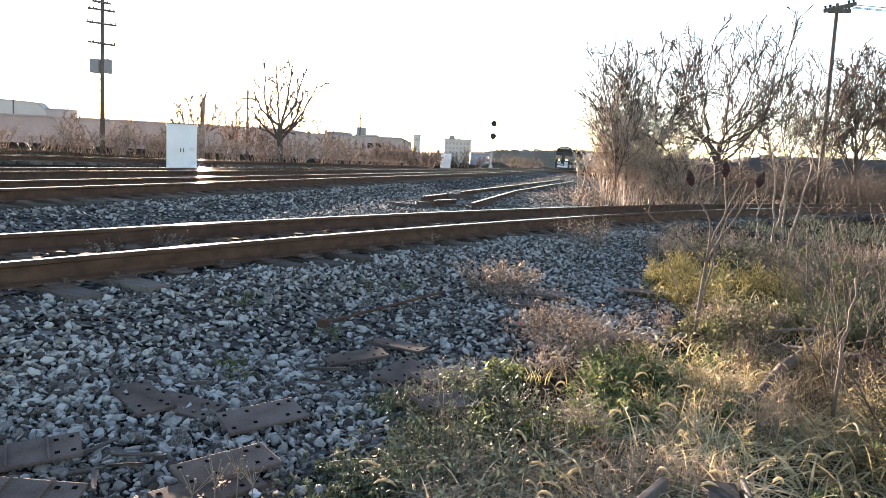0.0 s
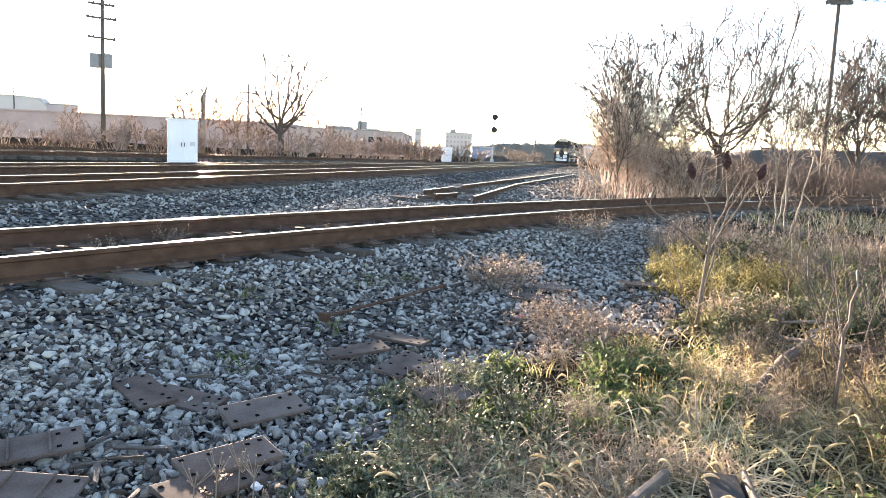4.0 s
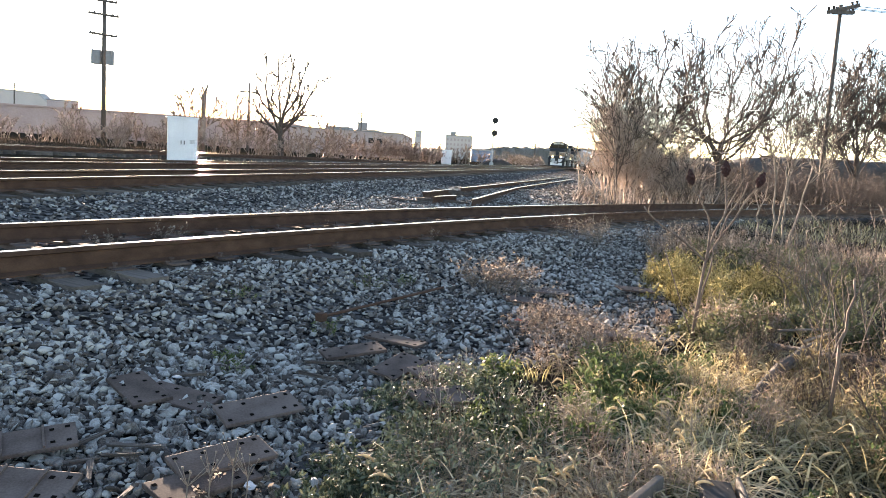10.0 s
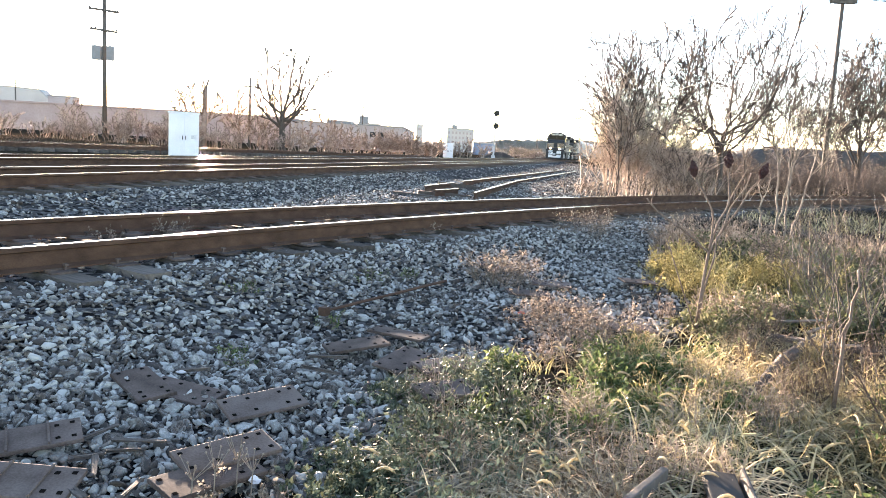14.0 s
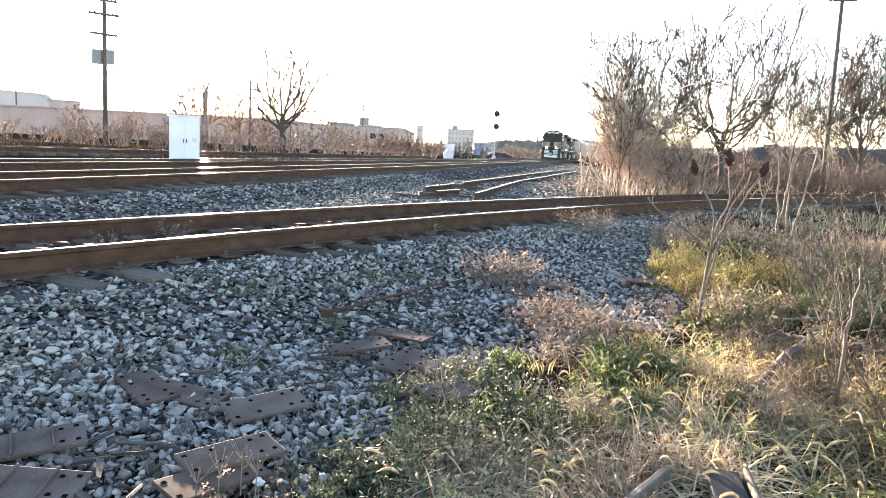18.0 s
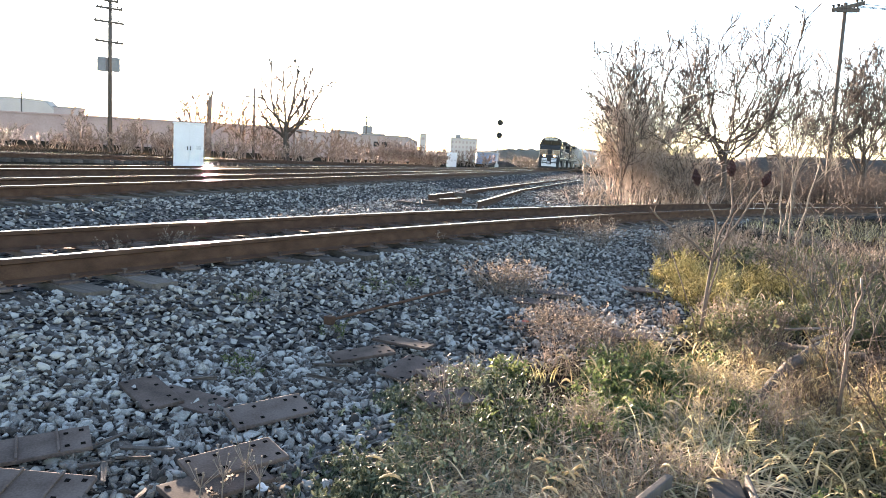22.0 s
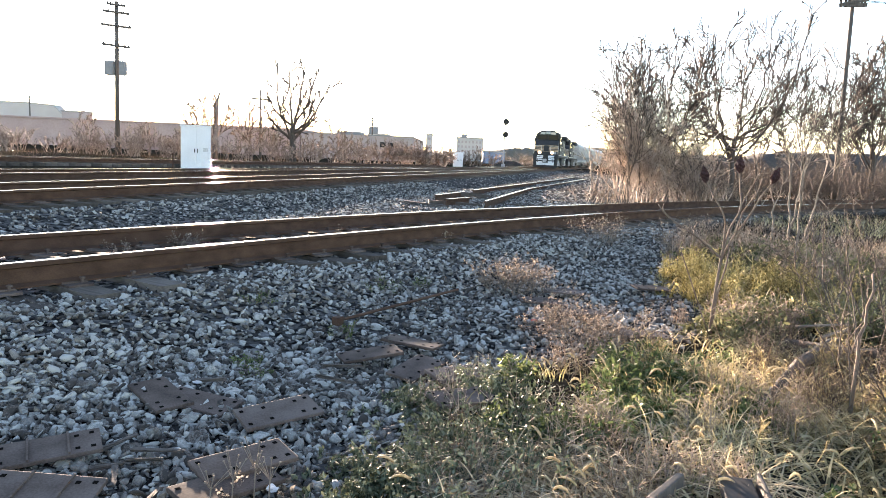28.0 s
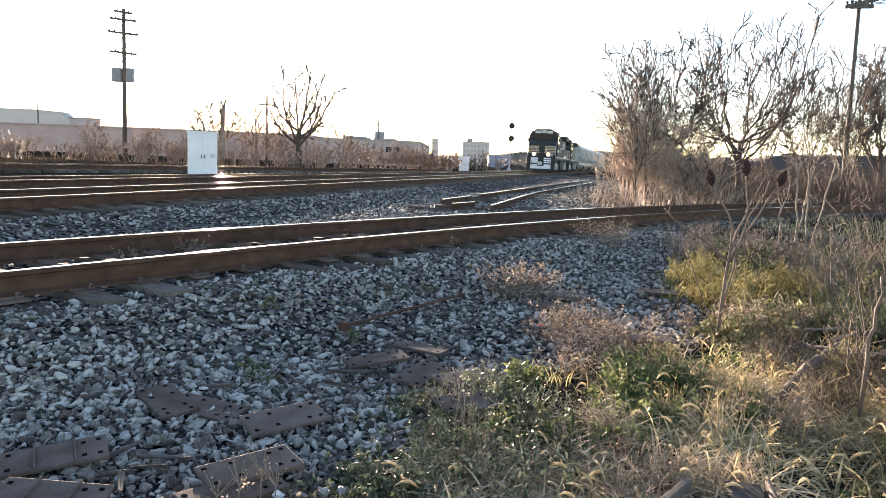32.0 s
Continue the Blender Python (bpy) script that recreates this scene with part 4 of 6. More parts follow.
def bank(name, pts, depth, label, seed, rough=0.25):
    """A low earth bank: a ridge through x, y, z that falls to the ground on both sides."""
    rng = np.random.default_rng(seed)
    P = np.array(pts, float)
    s = np.linspace(0, len(P) - 1, 60)
    C = np.stack([np.interp(s, np.arange(len(P)), P[:, k]) for k in range(3)], 1)
    prof = [(-1, 0), (-0.7, 0.35), (-0.4, 0.75), (-0.15, 0.97), (0.15, 1), (0.5, 0.7), (1, 0)]
    V = []
    for a, h in prof:
        q = C.copy()
        q[:, 1] += a * depth + rng.normal(0, depth * 0.05, 60)
        q[:, 2] = -0.2 + (C[:, 2] + 0.2) * h + rng.normal(0, rough, 60) * (h > 0)
        V.append(q)
    V = np.concatenate(V)
    i = (np.arange(len(prof) - 1)[:, None] * 60 + np.arange(59)[None]).ravel()
    tagged(put(name, fast(name, V, np.stack([i, i + 1, i + 61, i + 60], 1)), M_FAROLIVE if "scrub" in label else M_BANK, smooth=True), label, "bank", kind="structure")


bank("backdrop_hill", [(-900, 1400, 6), (-300, 1200, 6), (0, 900, 10), (60, 900, 15), (300, 900, 14), (900, 1000, 22), (1600, 1000, 25)], 120, "low distant wooded ridge on the skyline", 1, 0.8)
bank("earth_bank", [(14, 62, 0.2), (17, 61, 1.9), (22, 60, 2.2), (28, 60, 3.1), (36, 60, 3.2), (60, 62, 3.2)], 6, "dark brush covered bank behind the bare trees", 2, 0.12)
bank("earth_bank", [(14, 330, 5.5), (26, 330, 7.2), (44, 330, 8.0), (60, 330, 8.6), (120, 330, 8.0)], 30, "far scrub covered bank behind the signal", 4, 0.3)
bank("gravel_heap", [(5.2, 124, 0.2), (7.4, 124, 1.35), (9.4, 124, 1.2), (11.6, 124.5, 0.2)], 2.2, "low dark heap of spoil beside the signal", 3, 0.06)


# ---------------------------------------------------------------- the train
def wheelset_mesh():
    bm = bmesh.new()
    rod(bm, (-0.85, 0, 0), (0.85, 0, 0), 0.09, sides=10)
    for s in (-1, 1):
        rod(bm, (s * 0.70, 0, 0), (s * 0.83, 0, 0), 0.533, sides=24)
        rod(bm, (s * 0.68, 0, 0), (s * 0.71, 0, 0), 0.56, sides=24)
        for k in range(5):
            a = k * 1.2566
            rod(bm, (s * 0.825, 0.3 * math.cos(a), 0.3 * math.sin(a)), (s * 0.845, 0.3 * math.cos(a), 0.3 * math.sin(a)), 0.06, sides=6)
    me = bpy.data.meshes.new("wheelset")
    bm.to_mesh(me)
    bm.free()
    me.materials.append(M_SOOT)
    return me


WHEELSET = wheelset_mesh()


def locomotive():
    """Front coupler at the origin, length along +y, z from the rail."""
    t = thing("locomotive", pose(0, 0, MAIN_Z), "black diesel locomotive with white stripes and lit headlamps", "locomotive", "diesel locomotives")
    part("underframe", boxes((-1.52, 1.52, 0.55, 21.6, 1.38, 1.72), (-1.1, 1.1, 2, 20, 1.0, 1.38), bevel=0.03), M_BLACK, t)
    part("sill_stripe", boxes((-1.535, -1.522, 0.8, 21.4, 1.62, 1.70), (1.522, 1.535, 0.8, 21.4, 1.62, 1.70)), M_STRIPE, t, "thin white sill stripe")
    bm = bmesh.new()
    prism(bm, [(0.95, 1.72), (0.95, 2.88), (1.25, 3.3), (2.3, 3.46), (2.3, 1.72)], 0, -1.42, 1.42)
    part("nose", bm, M_BLACK, t)
    for z in (2.06, 2.22, 2.38, 2.54, 2.70):
        part("nose_stripe", boxes((-1.40, 1.40, 0.935, 0.95, z, z + 0.09)), M_NOSE, t, "cream painted nose stripe")
    part("emblem", boxes((-0.3, 0.3, 0.915, 0.934, 2.08, 2.78), bevel=0.006), M_BLACK, t, "plain dark emblem on the nose")
    part("door", boxes((0.66, 1.22, 0.94, 0.949, 1.76, 2.02)), M_GREY, t)
    bm = bmesh.new()
    prism(bm, [(-1.52, 1.72), (-1.52, 3.9), (-1.32, 4.3), (-0.75, 4.62), (0.75, 4.62), (1.32, 4.3), (1.52, 3.9), (1.52, 1.72)], 1, 2.3, 4.9)
    cab = part("cab", bm, M_BLACK, t)
    for x0, x1 in ((-1.22, -0.08), (0.08, 1.22)):
        part("window_frame", boxes((x0 - 0.05, x1 + 0.05, 2.27, 2.3, 3.52, 4.12)), M_SOOT, cab, "dark windscreen surround")
        part("windscreen", boxes((x0, x1, 2.25, 2.272, 3.57, 4.07)), M_GLASS, cab, "dark windscreen")
    for s in (-1, 1):
        part("side_window", boxes((min(s * 1.51, s * 1.535), max(s * 1.51, s * 1.535), 2.6, 4.3, 3.1, 3.85)), M_GLASS, cab)
        part("cab_stripe", boxes((min(s * 1.515, s * 1.53), max(s * 1.515, s * 1.53), 2.5, 4.6, 2.2, 2.5)), M_STRIPE, cab, "off-white lettering bar on the cab side")
    part("number_board", boxes((-0.92, -0.35, 2.24, 2.3, 4.16, 4.42), (0.35, 0.92, 2.24, 2.3, 4.16, 4.42)), M_STRIPE, t, "blank pale number boards")
    hl = part("headlamp_housing", boxes((-0.3, 0.3, 2.2, 2.32, 4.18, 4.5), bevel=0.02), M_GREY, t)
    for x in (-0.13, 0.13):
        part("headlamp", rods(((x, 2.17, 4.34), (x, 2.2, 4.34), 0.095), sides=14), M_STRIPE, hl)
    for x in (-0.75, 0.75):
        dl = part("ditch_lamp", rods(((x, 0.5, 1.92), (x, 0.62, 1.92), 0.2), sides=16), M_GREY, t)
        part("lens", rods(((x, 0.48, 1.92), (x, 0.5, 1.92), 0.18), sides=16), M_LAMP, dl, "lit yellow-white lamp")
    part("pilot", boxes((-1.48, 1.48, 0.5, 0.62, 0.75, 1.75), bevel=0.02), M_BLACK, t)
    bm = bmesh.new()
    prism(bm, [(-1.45, 0.16), (-1.45, 0.85), (-0.5, 0.95), (0.5, 0.95), (1.45, 0.85), (1.45, 0.16)], 1, 0.34, 0.46)
    part("plough", bm, M_BLACK, t, "black snow plough")
    for z in (1.02, 1.22, 1.42):
        part("pilot_stripe", boxes((-1.05, -0.3, 0.485, 0.5, z, z + 0.14), (0.3, 1.05, 0.485, 0.5, z, z + 0.14)), M_WHITE, t, "off-white pilot stripe")
    part("plough_edge", boxes((-1.05, -0.32, 0.32, 0.34, 0.42, 0.88), (0.32, 1.05, 0.32, 0.34, 0.42, 0.88), (-0.32, 0.32, 0.32, 0.34, 0.42, 0.7)), M_WHITE, t, "scuffed white plough band")
    for x in (-0.9, -0.3, 0.3, 0.9):
        part("hose", rods(((x, 0.42, 1.2), (x * 1.02, 0.3, 0.75), 0.035), sides=6), M_SOOT, t)
    part("coupler", boxes((-0.16, 0.16, -0.15, 0.6, 0.82, 1.12), (-0.24, 0.1, -0.35, -0.1, 0.78, 1.16), bevel=0.03), M_GALV, t, "worn steel coupler")
    for s in (-1, 1):
        for k in range(4):
            part("step", boxes((min(s * 1.1, s * 1.5), max(s * 1.1, s * 1.5), 0.62, 0.95, 0.4 + 0.32 * k, 0.45 + 0.32 * k)), M_STRIPE, t)
        rl = []
        for y in list(np.arange(5.4, 21.2, 1.6)):
            rl.append(((s * 1.46, y, 1.72), (s * 1.46, y, 2.75), 0.02))
        part("handrail", rods(((s * 1.46, 5.4, 2.75), (s * 1.46, 21.0, 2.75), 0.022), *rl, sides=5), M_STRIPE, t, "off-white walkway handrail")
        part("front_handrail", rods(((s * 1.45, 0.62, 1.72), (s * 1.45, 0.62, 2.72), 0.022), ((s * 0.55, 0.62, 1.72), (s * 0.55, 0.62, 2.72), 0.022), ((s * 1.45, 0.62, 2.72), (s * 0.55, 0.62, 2.72), 0.022), sides=5), M_STRIPE, t, "off-white front handrail")
        part("mirror", boxes((min(s * 1.56, s * 1.72), max(s * 1.56, s * 1.72), 2.7, 2.74, 3.3, 3.7)), M_SOOT, t)
    bm = bmesh.new()
    prism(bm, [(-0.95, 1.72), (-0.95, 3.95), (-0.7, 4.25), (0.7, 4.25), (0.95, 3.95), (0.95, 1.72)], 1, 4.9, 20.9)
    hood = part("long_hood", bm, M_BLACK, t)
    for s in (-1, 1):
        for y in np.arange(5.3, 15.2, 1.1):
            part("hood_door", boxes((min(s * 0.95, s * 0.975), max(s * 0.95, s * 0.975), y, y + 1.0, 1.9, 3.7)), M_BLACK, hood)
        part("grille", boxes(*[(min(s * 0.95, s * 1.0), max(s * 0.95, s * 1.0), 15.6, 20.3, 2.9 + 0.11 * k, 2.95 + 0.11 * k) for k in range(9)]), M_GREY, hood, "grey louvred grille")
    part("radiator", boxes((-1.45, 1.45, 15.5, 20.5, 3.9, 4.45), bevel=0.08), M_BLACK, t)
    part("dynamic_brake", boxes((-1.15, 1.15, 5.2, 8.6, 3.5, 4.5), bevel=0.08), M_BLACK, t)
    part("exhaust", boxes((-0.35, 0.35, 10.5, 11.8, 4.25, 4.55), bevel=0.03), M_SOOT, t)
    part("horn", rods(((0.3, 3.4, 4.66), (0.3, 2.95, 4.78), 0.03, 0.08), ((0.45, 3.4, 4.66), (0.45, 3.0, 4.74), 0.03, 0.07)), M_GREY, t)
    part("fuel_tank", boxes((-1.42, 1.42, 8.4, 13.6, 0.42, 1.36), bevel=0.15), M_BLACK, t)
    for y0 in (2.7, 14.9):
        for s in (-1, 1):
            tf = part("truck_frame", boxes((min(s * 0.95, s * 1.22), max(s * 0.95, s * 1.22), y0 - 0.3, y0 + 4.5, 0.62, 1.02), bevel=0.05), M_GREY, t, "grimy grey truck side frame")
            for k in (0.35, 2.1, 3.85):
                part("axle_box", boxes((min(s * 1.15, s * 1.32), max(s * 1.15, s * 1.32), y0 + k - 0.22, y0 + k + 0.22, 0.34, 0.74), bevel=0.04), M_GREY, tf)
        for k in (0.35, 2.1, 3.85):
            put("wheelset", WHEELSET, None, t, "", pose(0, y0 + k, 0.533))
    return t


def hopper_car():
    t = thing("hopper_car", pose(0, 0, MAIN_Z), "pale grey covered hopper freight car", "freight car", "freight cars")
    bm = bmesh.new()
    prism(bm, [(-1.25, 1.5), (-1.55, 2.2), (-1.55, 3.9), (-1.2, 4.45), (1.2, 4.45), (1.55, 3.9), (1.55, 2.2), (1.25, 1.5)], 1, 1.2, 15.6)
    body = part("body", bm, M_GALV, t)
    for s in (-1, 1):
        for y in np.arange(1.4, 15.6, 1.55):
            part("rib", boxes((min(s * 1.55, s * 1.61), max(s * 1.55, s * 1.61), y, y + 0.1, 2.1, 3.95)), M_GREY, body)
    part("sill", boxes((-1.5, 1.5, 0.5, 16.3, 1.05, 1.5), bevel=0.02), M_GREY, t)
    part("walkway", boxes((-0.6, 0.6, 0.9, 15.9, 4.5, 4.56)), M_GALV, t)
    for y in (3.0, 6.3, 9.6, 12.9):
        part("hatch", rods(((0, y, 4.45), (0, y, 4.6), 0.45), sides=14), M_GREY, t)
        bm = bmesh.new()
        prism(bm, [(y - 1.2, 1.5), (y - 0.4, 0.5), (y + 0.4, 0.5), (y + 1.2, 1.5)], 0, -1.1, 1.1)
        part("outlet", bm, M_GREY, t)
    part("ladder", rods(*[((1.3, 0.9, z), (0.9, 0.9, z), 0.02) for z in np.arange(1.5, 4.3, 0.35)], ((1.3, 0.9, 1.4), (1.3, 0.9, 4.4), 0.02), ((0.9, 0.9, 1.4), (0.9, 0.9, 4.4), 0.02), sides=5), M_STRIPE, t)
    part("coupler", boxes((-0.15, 0.15, -0.2, 0.6, 0.8, 1.1), bevel=0.03), M_SOOT, t)
    for y0 in (1.6, 13.5):
        for s in (-1, 1):
            part("truck_frame", boxes((min(s * 0.95, s * 1.15), max(s * 0.95, s * 1.15), y0 - 0.2, y0 + 2.0, 0.4, 0.85), bevel=0.06), M_SOOT, t)
        for k in (0.0, 1.75):
            put("wheelset", WHEELSET, None, t, "", pose(0, y0 + k, 0.533))
    return t


LOCO = locomotive()
LOCO_TWO = copy_thing(LOCO, LOCO.matrix_basis)
CAR = hopper_car()
TRAIN = [(LOCO, 0.0), (LOCO_TWO, 22.3), (CAR, 44.6)] + [(copy_thing(CAR, CAR.matrix_basis), 44.6 + 16.9 * k) for k in (1, 2, 3)]


def front(t):
    """Distance of the train's front ahead of the viewer, metres."""
    return 143.5 - 1.3 * t - 0.027 * t * t


def motions():
    times = [0.25 * k for k in range(129)]
    for unit, back in TRAIN:
        rows = []
        for t in times[::4]:
            y0 = front(t) + back * 0.977
            y1 = y0 + 21.0
            hd = math.degrees(math.atan2(main_x(y1) - main_x(y0), y1 - y0))
            rows.append((t, pose(main_x(y0), y0, MAIN_Z, 0, 0, -hd)))
        walk(unit, rows)
        for ws in unit.children:
            if ws.name.startswith("wheelset"):
                y0 = ws.matrix_basis.translation.y
                walk(ws, [(t, pose(0, y0, 0.533, math.degrees((front(0) - front(t)) / 0.977 / 0.533), 0, 0)) for t in times])


# ---------------------------------------------------------------- trees and shrubs
def sprout(rng, out, p, d, length, r, level, kids, lift, minr):
    """A smooth tapering branch that bends towards the light, with finer ones along it."""
    n = (7, 5, 4, 3, 2)[min(level, 4)]
    d = np.array(d, float) / np.linalg.norm(d)
    turn = rng.normal(size=3) * 0.16
    pts = [np.array(p, float)]
    for i in range(n):
        d = d + turn / n * 2.2 + np.array([0, 0, lift / n]) + rng.normal(size=3) * 0.05
        d /= np.linalg.norm(d)
        pts.append(pts[-1] + d * length / n)
        out[min(level, len(out) - 1)].append((*pts[-2], *pts[-1], max(minr, r * (1 - 0.75 * i / n)), max(minr * 0.9, r * (1 - 0.75 * (i + 1) / n))))
    branch_off(rng, out, pts, length, r, level, kids, lift, minr)


def branch_off(rng, out, pts, length, r, level, kids, lift, minr):
    if level >= len(kids):
        return
    n, k = len(pts) - 1, kids[level]
    up = rng.normal(size=3)
    for c in range(k):
        s = 0.18 + 0.8 * (c + rng.uniform(0.15, 0.85)) / k
        i = min(n - 1, int(s * n))
        ax = (pts[i + 1] - pts[i]) / np.linalg.norm(pts[i + 1] - pts[i])
        side = np.cross(ax, up + rng.normal(size=3) * 0.7) * (1 if c % 2 else -1)
        side /= np.linalg.norm(side) + 1e-6
        a = rng.uniform(0.4, 0.85)
        sprout(rng, out, pts[i] + (pts[i + 1] - pts[i]) * (s * n - i), ax * math.cos(a) + side * math.sin(a), length * rng.uniform(0.32, 0.66) * (1.2 - 0.55 * s), r * (1 - 0.7 * s) * 0.55, level + 1, kids, lift, minr)


def limb(rng, out, a, b, r, kids, twigs=(5, 3), minr=0.009, lift=0.25):
    """A limb that sweeps out and up from a to b, with its branches and twigs."""
    a, b = np.array(a, float), np.array(b, float)
    L = np.linalg.norm(b - a)
    n = max(6, min(12, int(L / 0.35)))
    flat = (b - a) * np.array([1, 1, 0]) * 0.16 - np.array([0, 0, 0.05 * L]) + rng.normal(size=3) * L * 0.03
    pts = [a + (b - a) * s + flat * math.sin(math.pi * s) + rng.normal(size=3) * L * 0.008 * (0 < s < 1) for s in np.linspace(0, 1, n + 1)]
    for i in range(n):
        out[0].append((*pts[i], *pts[i + 1], max(minr, r * (1 - 0.7 * i / n)), max(minr, r * (1 - 0.7 * (i + 1) / n))))
    branch_off(rng, out, pts, L * 0.6, r, 0, (kids, *twigs), lift, minr)


def tree(base, fork, tips, r, label, seed, kids=7, leaf=None, nleaf=0, leafsize=0.03, spread=1.2, minr=0.0085, twigs=(5, 4), barks=(None, None), group="bare trees", name="tree", thick=0.36, draw=0.95):
    """A leafless tree: trunk from base to fork, limbs with their twigs to the tips (spread: metres they scatter in depth)."""
    rng = np.random.default_rng(seed)
    t = thing(name, pose(*base), label, "tree", group)
    b, f = np.zeros(3), np.array(fork, float) - base
    n = 5
    segs = []
    pts = [b + (f - b) * s + rng.normal(size=3) * 0.02 * (0 < s < 1) for s in np.linspace(0, 1, n + 1)]
    for i in range(n):
        segs.append((*pts[i], *pts[i + 1], r * (1.25 - 0.45 * i / n), r * (1.25 - 0.45 * (i + 1) / n)))
    V, F = frusta(segs, 9)
    put("trunk", fast("trunk", V, F), barks[0] or M_BARK, t, smooth=True)
    seats = []
    for tip in tips:
        p = np.array(tip, float) - base
        p = f + (p - f) * draw
        p[1] += rng.uniform(-spread, spread)
        out = [[], [], [], []]
        a = pts[-1 - int(rng.integers(0, 3))] if len(tips) > 4 else f
        limb(rng, out, a, p, r * rng.uniform(0.8, 1.2) * thick, kids, twigs, minr)
        S = np.array(out[0] + out[1] + out[2] + out[3])
        V, F = merge([frusta(S[:len(out[0])], 6), frusta(S[len(out[0]):], 3)]) if len(S) > len(out[0]) else frusta(S, 6)
        put("limb", fast("limb", V, F), barks[1] or M_TWIG, t)
        seats.append(S[len(out[0]):])
    if leaf and nleaf:
        S = np.concatenate(seats)
        i = rng.integers(0, len(S), nleaf)
        C = S[i, 0:3] + (S[i, 3:6] - S[i, 0:3]) * rng.uniform(0, 1, (nleaf, 1)) + rng.normal(size=(nleaf, 3)) * 0.03
        V, F = leaves(C, leafsize, rng)
        tagged(put("foliage", fast("foliage", V, F), leaf, t, "last dry leaves and seed pods"), kind="stuff")
    return t


def shrub(x, y, z, h, w, stems, label, seed, leaf=None, nleaf=0, leafsize=0.05, bark=None, r=0.012, kids=(4, 3), lean=0.35, low=0.15, group="shrubs", depth=None, fine=True, minr=0.3, rise=0.02):
    """Many stems from one root, each with its branches, and leaves where it has them; fine: each stem is a part."""
    rng = np.random.default_rng(seed)
    t = thing("shrub", pose(x, y, z), label, "shrub", group)
    every = []
    for k in range(stems):
        out = [[], [], []]
        p = np.array([rng.uniform(-w, w) * 0.45, rng.uniform(-1, 1) * (depth or w) * 0.45, -0.03])
        a = rng.uniform(0, 2 * math.pi)
        d = np.array([math.cos(a) * lean, math.sin(a) * lean, 1]) + rng.normal(size=3) * 0.1
        d[0] += 0.5 * p[0] / max(w, 0.1)
        grow(rng, p, d, h * rng.uniform(0.55, 1.05), r * rng.uniform(0.7, 1.3), 0, out, kids, 0.5, 0.13, rise, 0.25)
        S = np.array(out[0] + out[1] + out[2])
        S[:, 6:] = np.maximum(S[:, 6:], r * minr)
        every.append(S)
        if fine:
            V, F = merge([frusta(S[:len(out[0])], 5), frusta(S[len(out[0]):], 3)]) if len(S) > len(out[0]) else frusta(S, 5)
            put("stem", fast("stem", V, F), bark or M_TWIG, t)
    S2 = np.concatenate(every)
    if not fine:
        V, F = frusta(S2, 3)
        tagged(put("stem_tangle", fast("stem_tangle", V, F), bark or M_TWIG, t), kind="stuff")
    if leaf and nleaf:
        i = rng.integers(0, len(S2), nleaf)
        C = S2[i, 0:3] + (S2[i, 3:6] - S2[i, 0:3]) * rng.uniform(0, 1, (nleaf, 1)) + rng.normal(size=(nleaf, 3)) * leafsize * 0.5
        C = C[C[:, 2] > h * low * rng.uniform(0, 1, len(C))]
        V, F = leaves(C, leafsize, rng)
        tagged(put("foliage", fast("foliage", V, F), leaf, t, "small dry leaves"), kind="stuff")
    return t


# the bare trees beyond the near track
tree((9.5, 25.0, 0.1), (9.43, 25.0, 2.3), [(11.3, 25, 6.5), (8.87, 25, 6.2), (8.4, 25, 6.0), (10.13, 25, 6.3), (7.7, 25, 5.9), (7.5, 25, 4.6), (11.47, 25, 5.75), (11.6, 25, 4.7), (7.75, 25, 2.9), (7.6, 25, 3.6), (11.2, 25, 4.0), (9.46, 25, 6.0), (10.7, 25, 5.6), (8.2, 25, 5.2), (11.0, 25, 3.2), (9.9, 25, 5.2)],
     0.085, "bare dark tree with upswept branches beyond the track", 31, 9, twigs=(6, 1), minr=0.0155, spread=1.0, thick=0.5)
tree((6.97, 24.0, 0.1), (6.82, 24.0, 2.0), [(4.5, 24, 4.85), (5.0, 24, 5.05), (5.7, 24, 5.3), (6.15, 24, 5.4), (6.8, 24, 5.4), (7.05, 24, 5.8), (7.76, 24, 5.1), (4.35, 24, 3.6), (4.65, 24, 3.95), (8.1, 24, 3.7), (7.6, 24, 4.7), (8.3, 24, 2.4), (5.3, 24, 4.3), (7.5, 24, 3.4)],
     0.1, "bare dark tree rising from a tan thicket", 32, 9, twigs=(6, 1), minr=0.0155, spread=0.9)
tree((5.75, 24.6, 0.1), (5.9, 24.6, 1.6), [(5.0, 24.6, 4.3), (5.3, 24.6, 4.7), (6.1, 24.6, 5.0), (5.2, 24.6, 4.2), (6.6, 24.6, 4.3), (4.9, 24.6, 3.3), (5.6, 24.6, 4.8), (5.0, 24.6, 2.8)], 0.06, "slender bare tree in a tan thicket", 33, 8, twigs=(5,), minr=0.0145)
for k, (x, y, h) in enumerate(((5.1, 23.3, 3.5), (5.45, 22.8, 3.9), (5.85, 23.6, 3.8), (6.1, 22.7, 3.5), (6.5, 23.3, 3.3), (7.3, 23.2, 2.7), (7.9, 24.2, 2.4))):
    tree((x, y, 0.1), (x + 0.04, y, 0.5), [(x - 0.55, y, h * 0.82), (x - 0.2, y, h), (x + 0.2, y, h * 0.95), (x + 0.55, y, h * 0.8), (x - 0.7, y, h * 0.5), (x + 0.7, y, h * 0.5)], 0.032, "many-stemmed tan leafless sapling in the thicket", 70 + k, 8, None, 0, 0.02, 0.5, 0.0095, (5, 2), (M_TANSTEM, M_TANSTEM), "tan saplings", "sapling", 0.55)
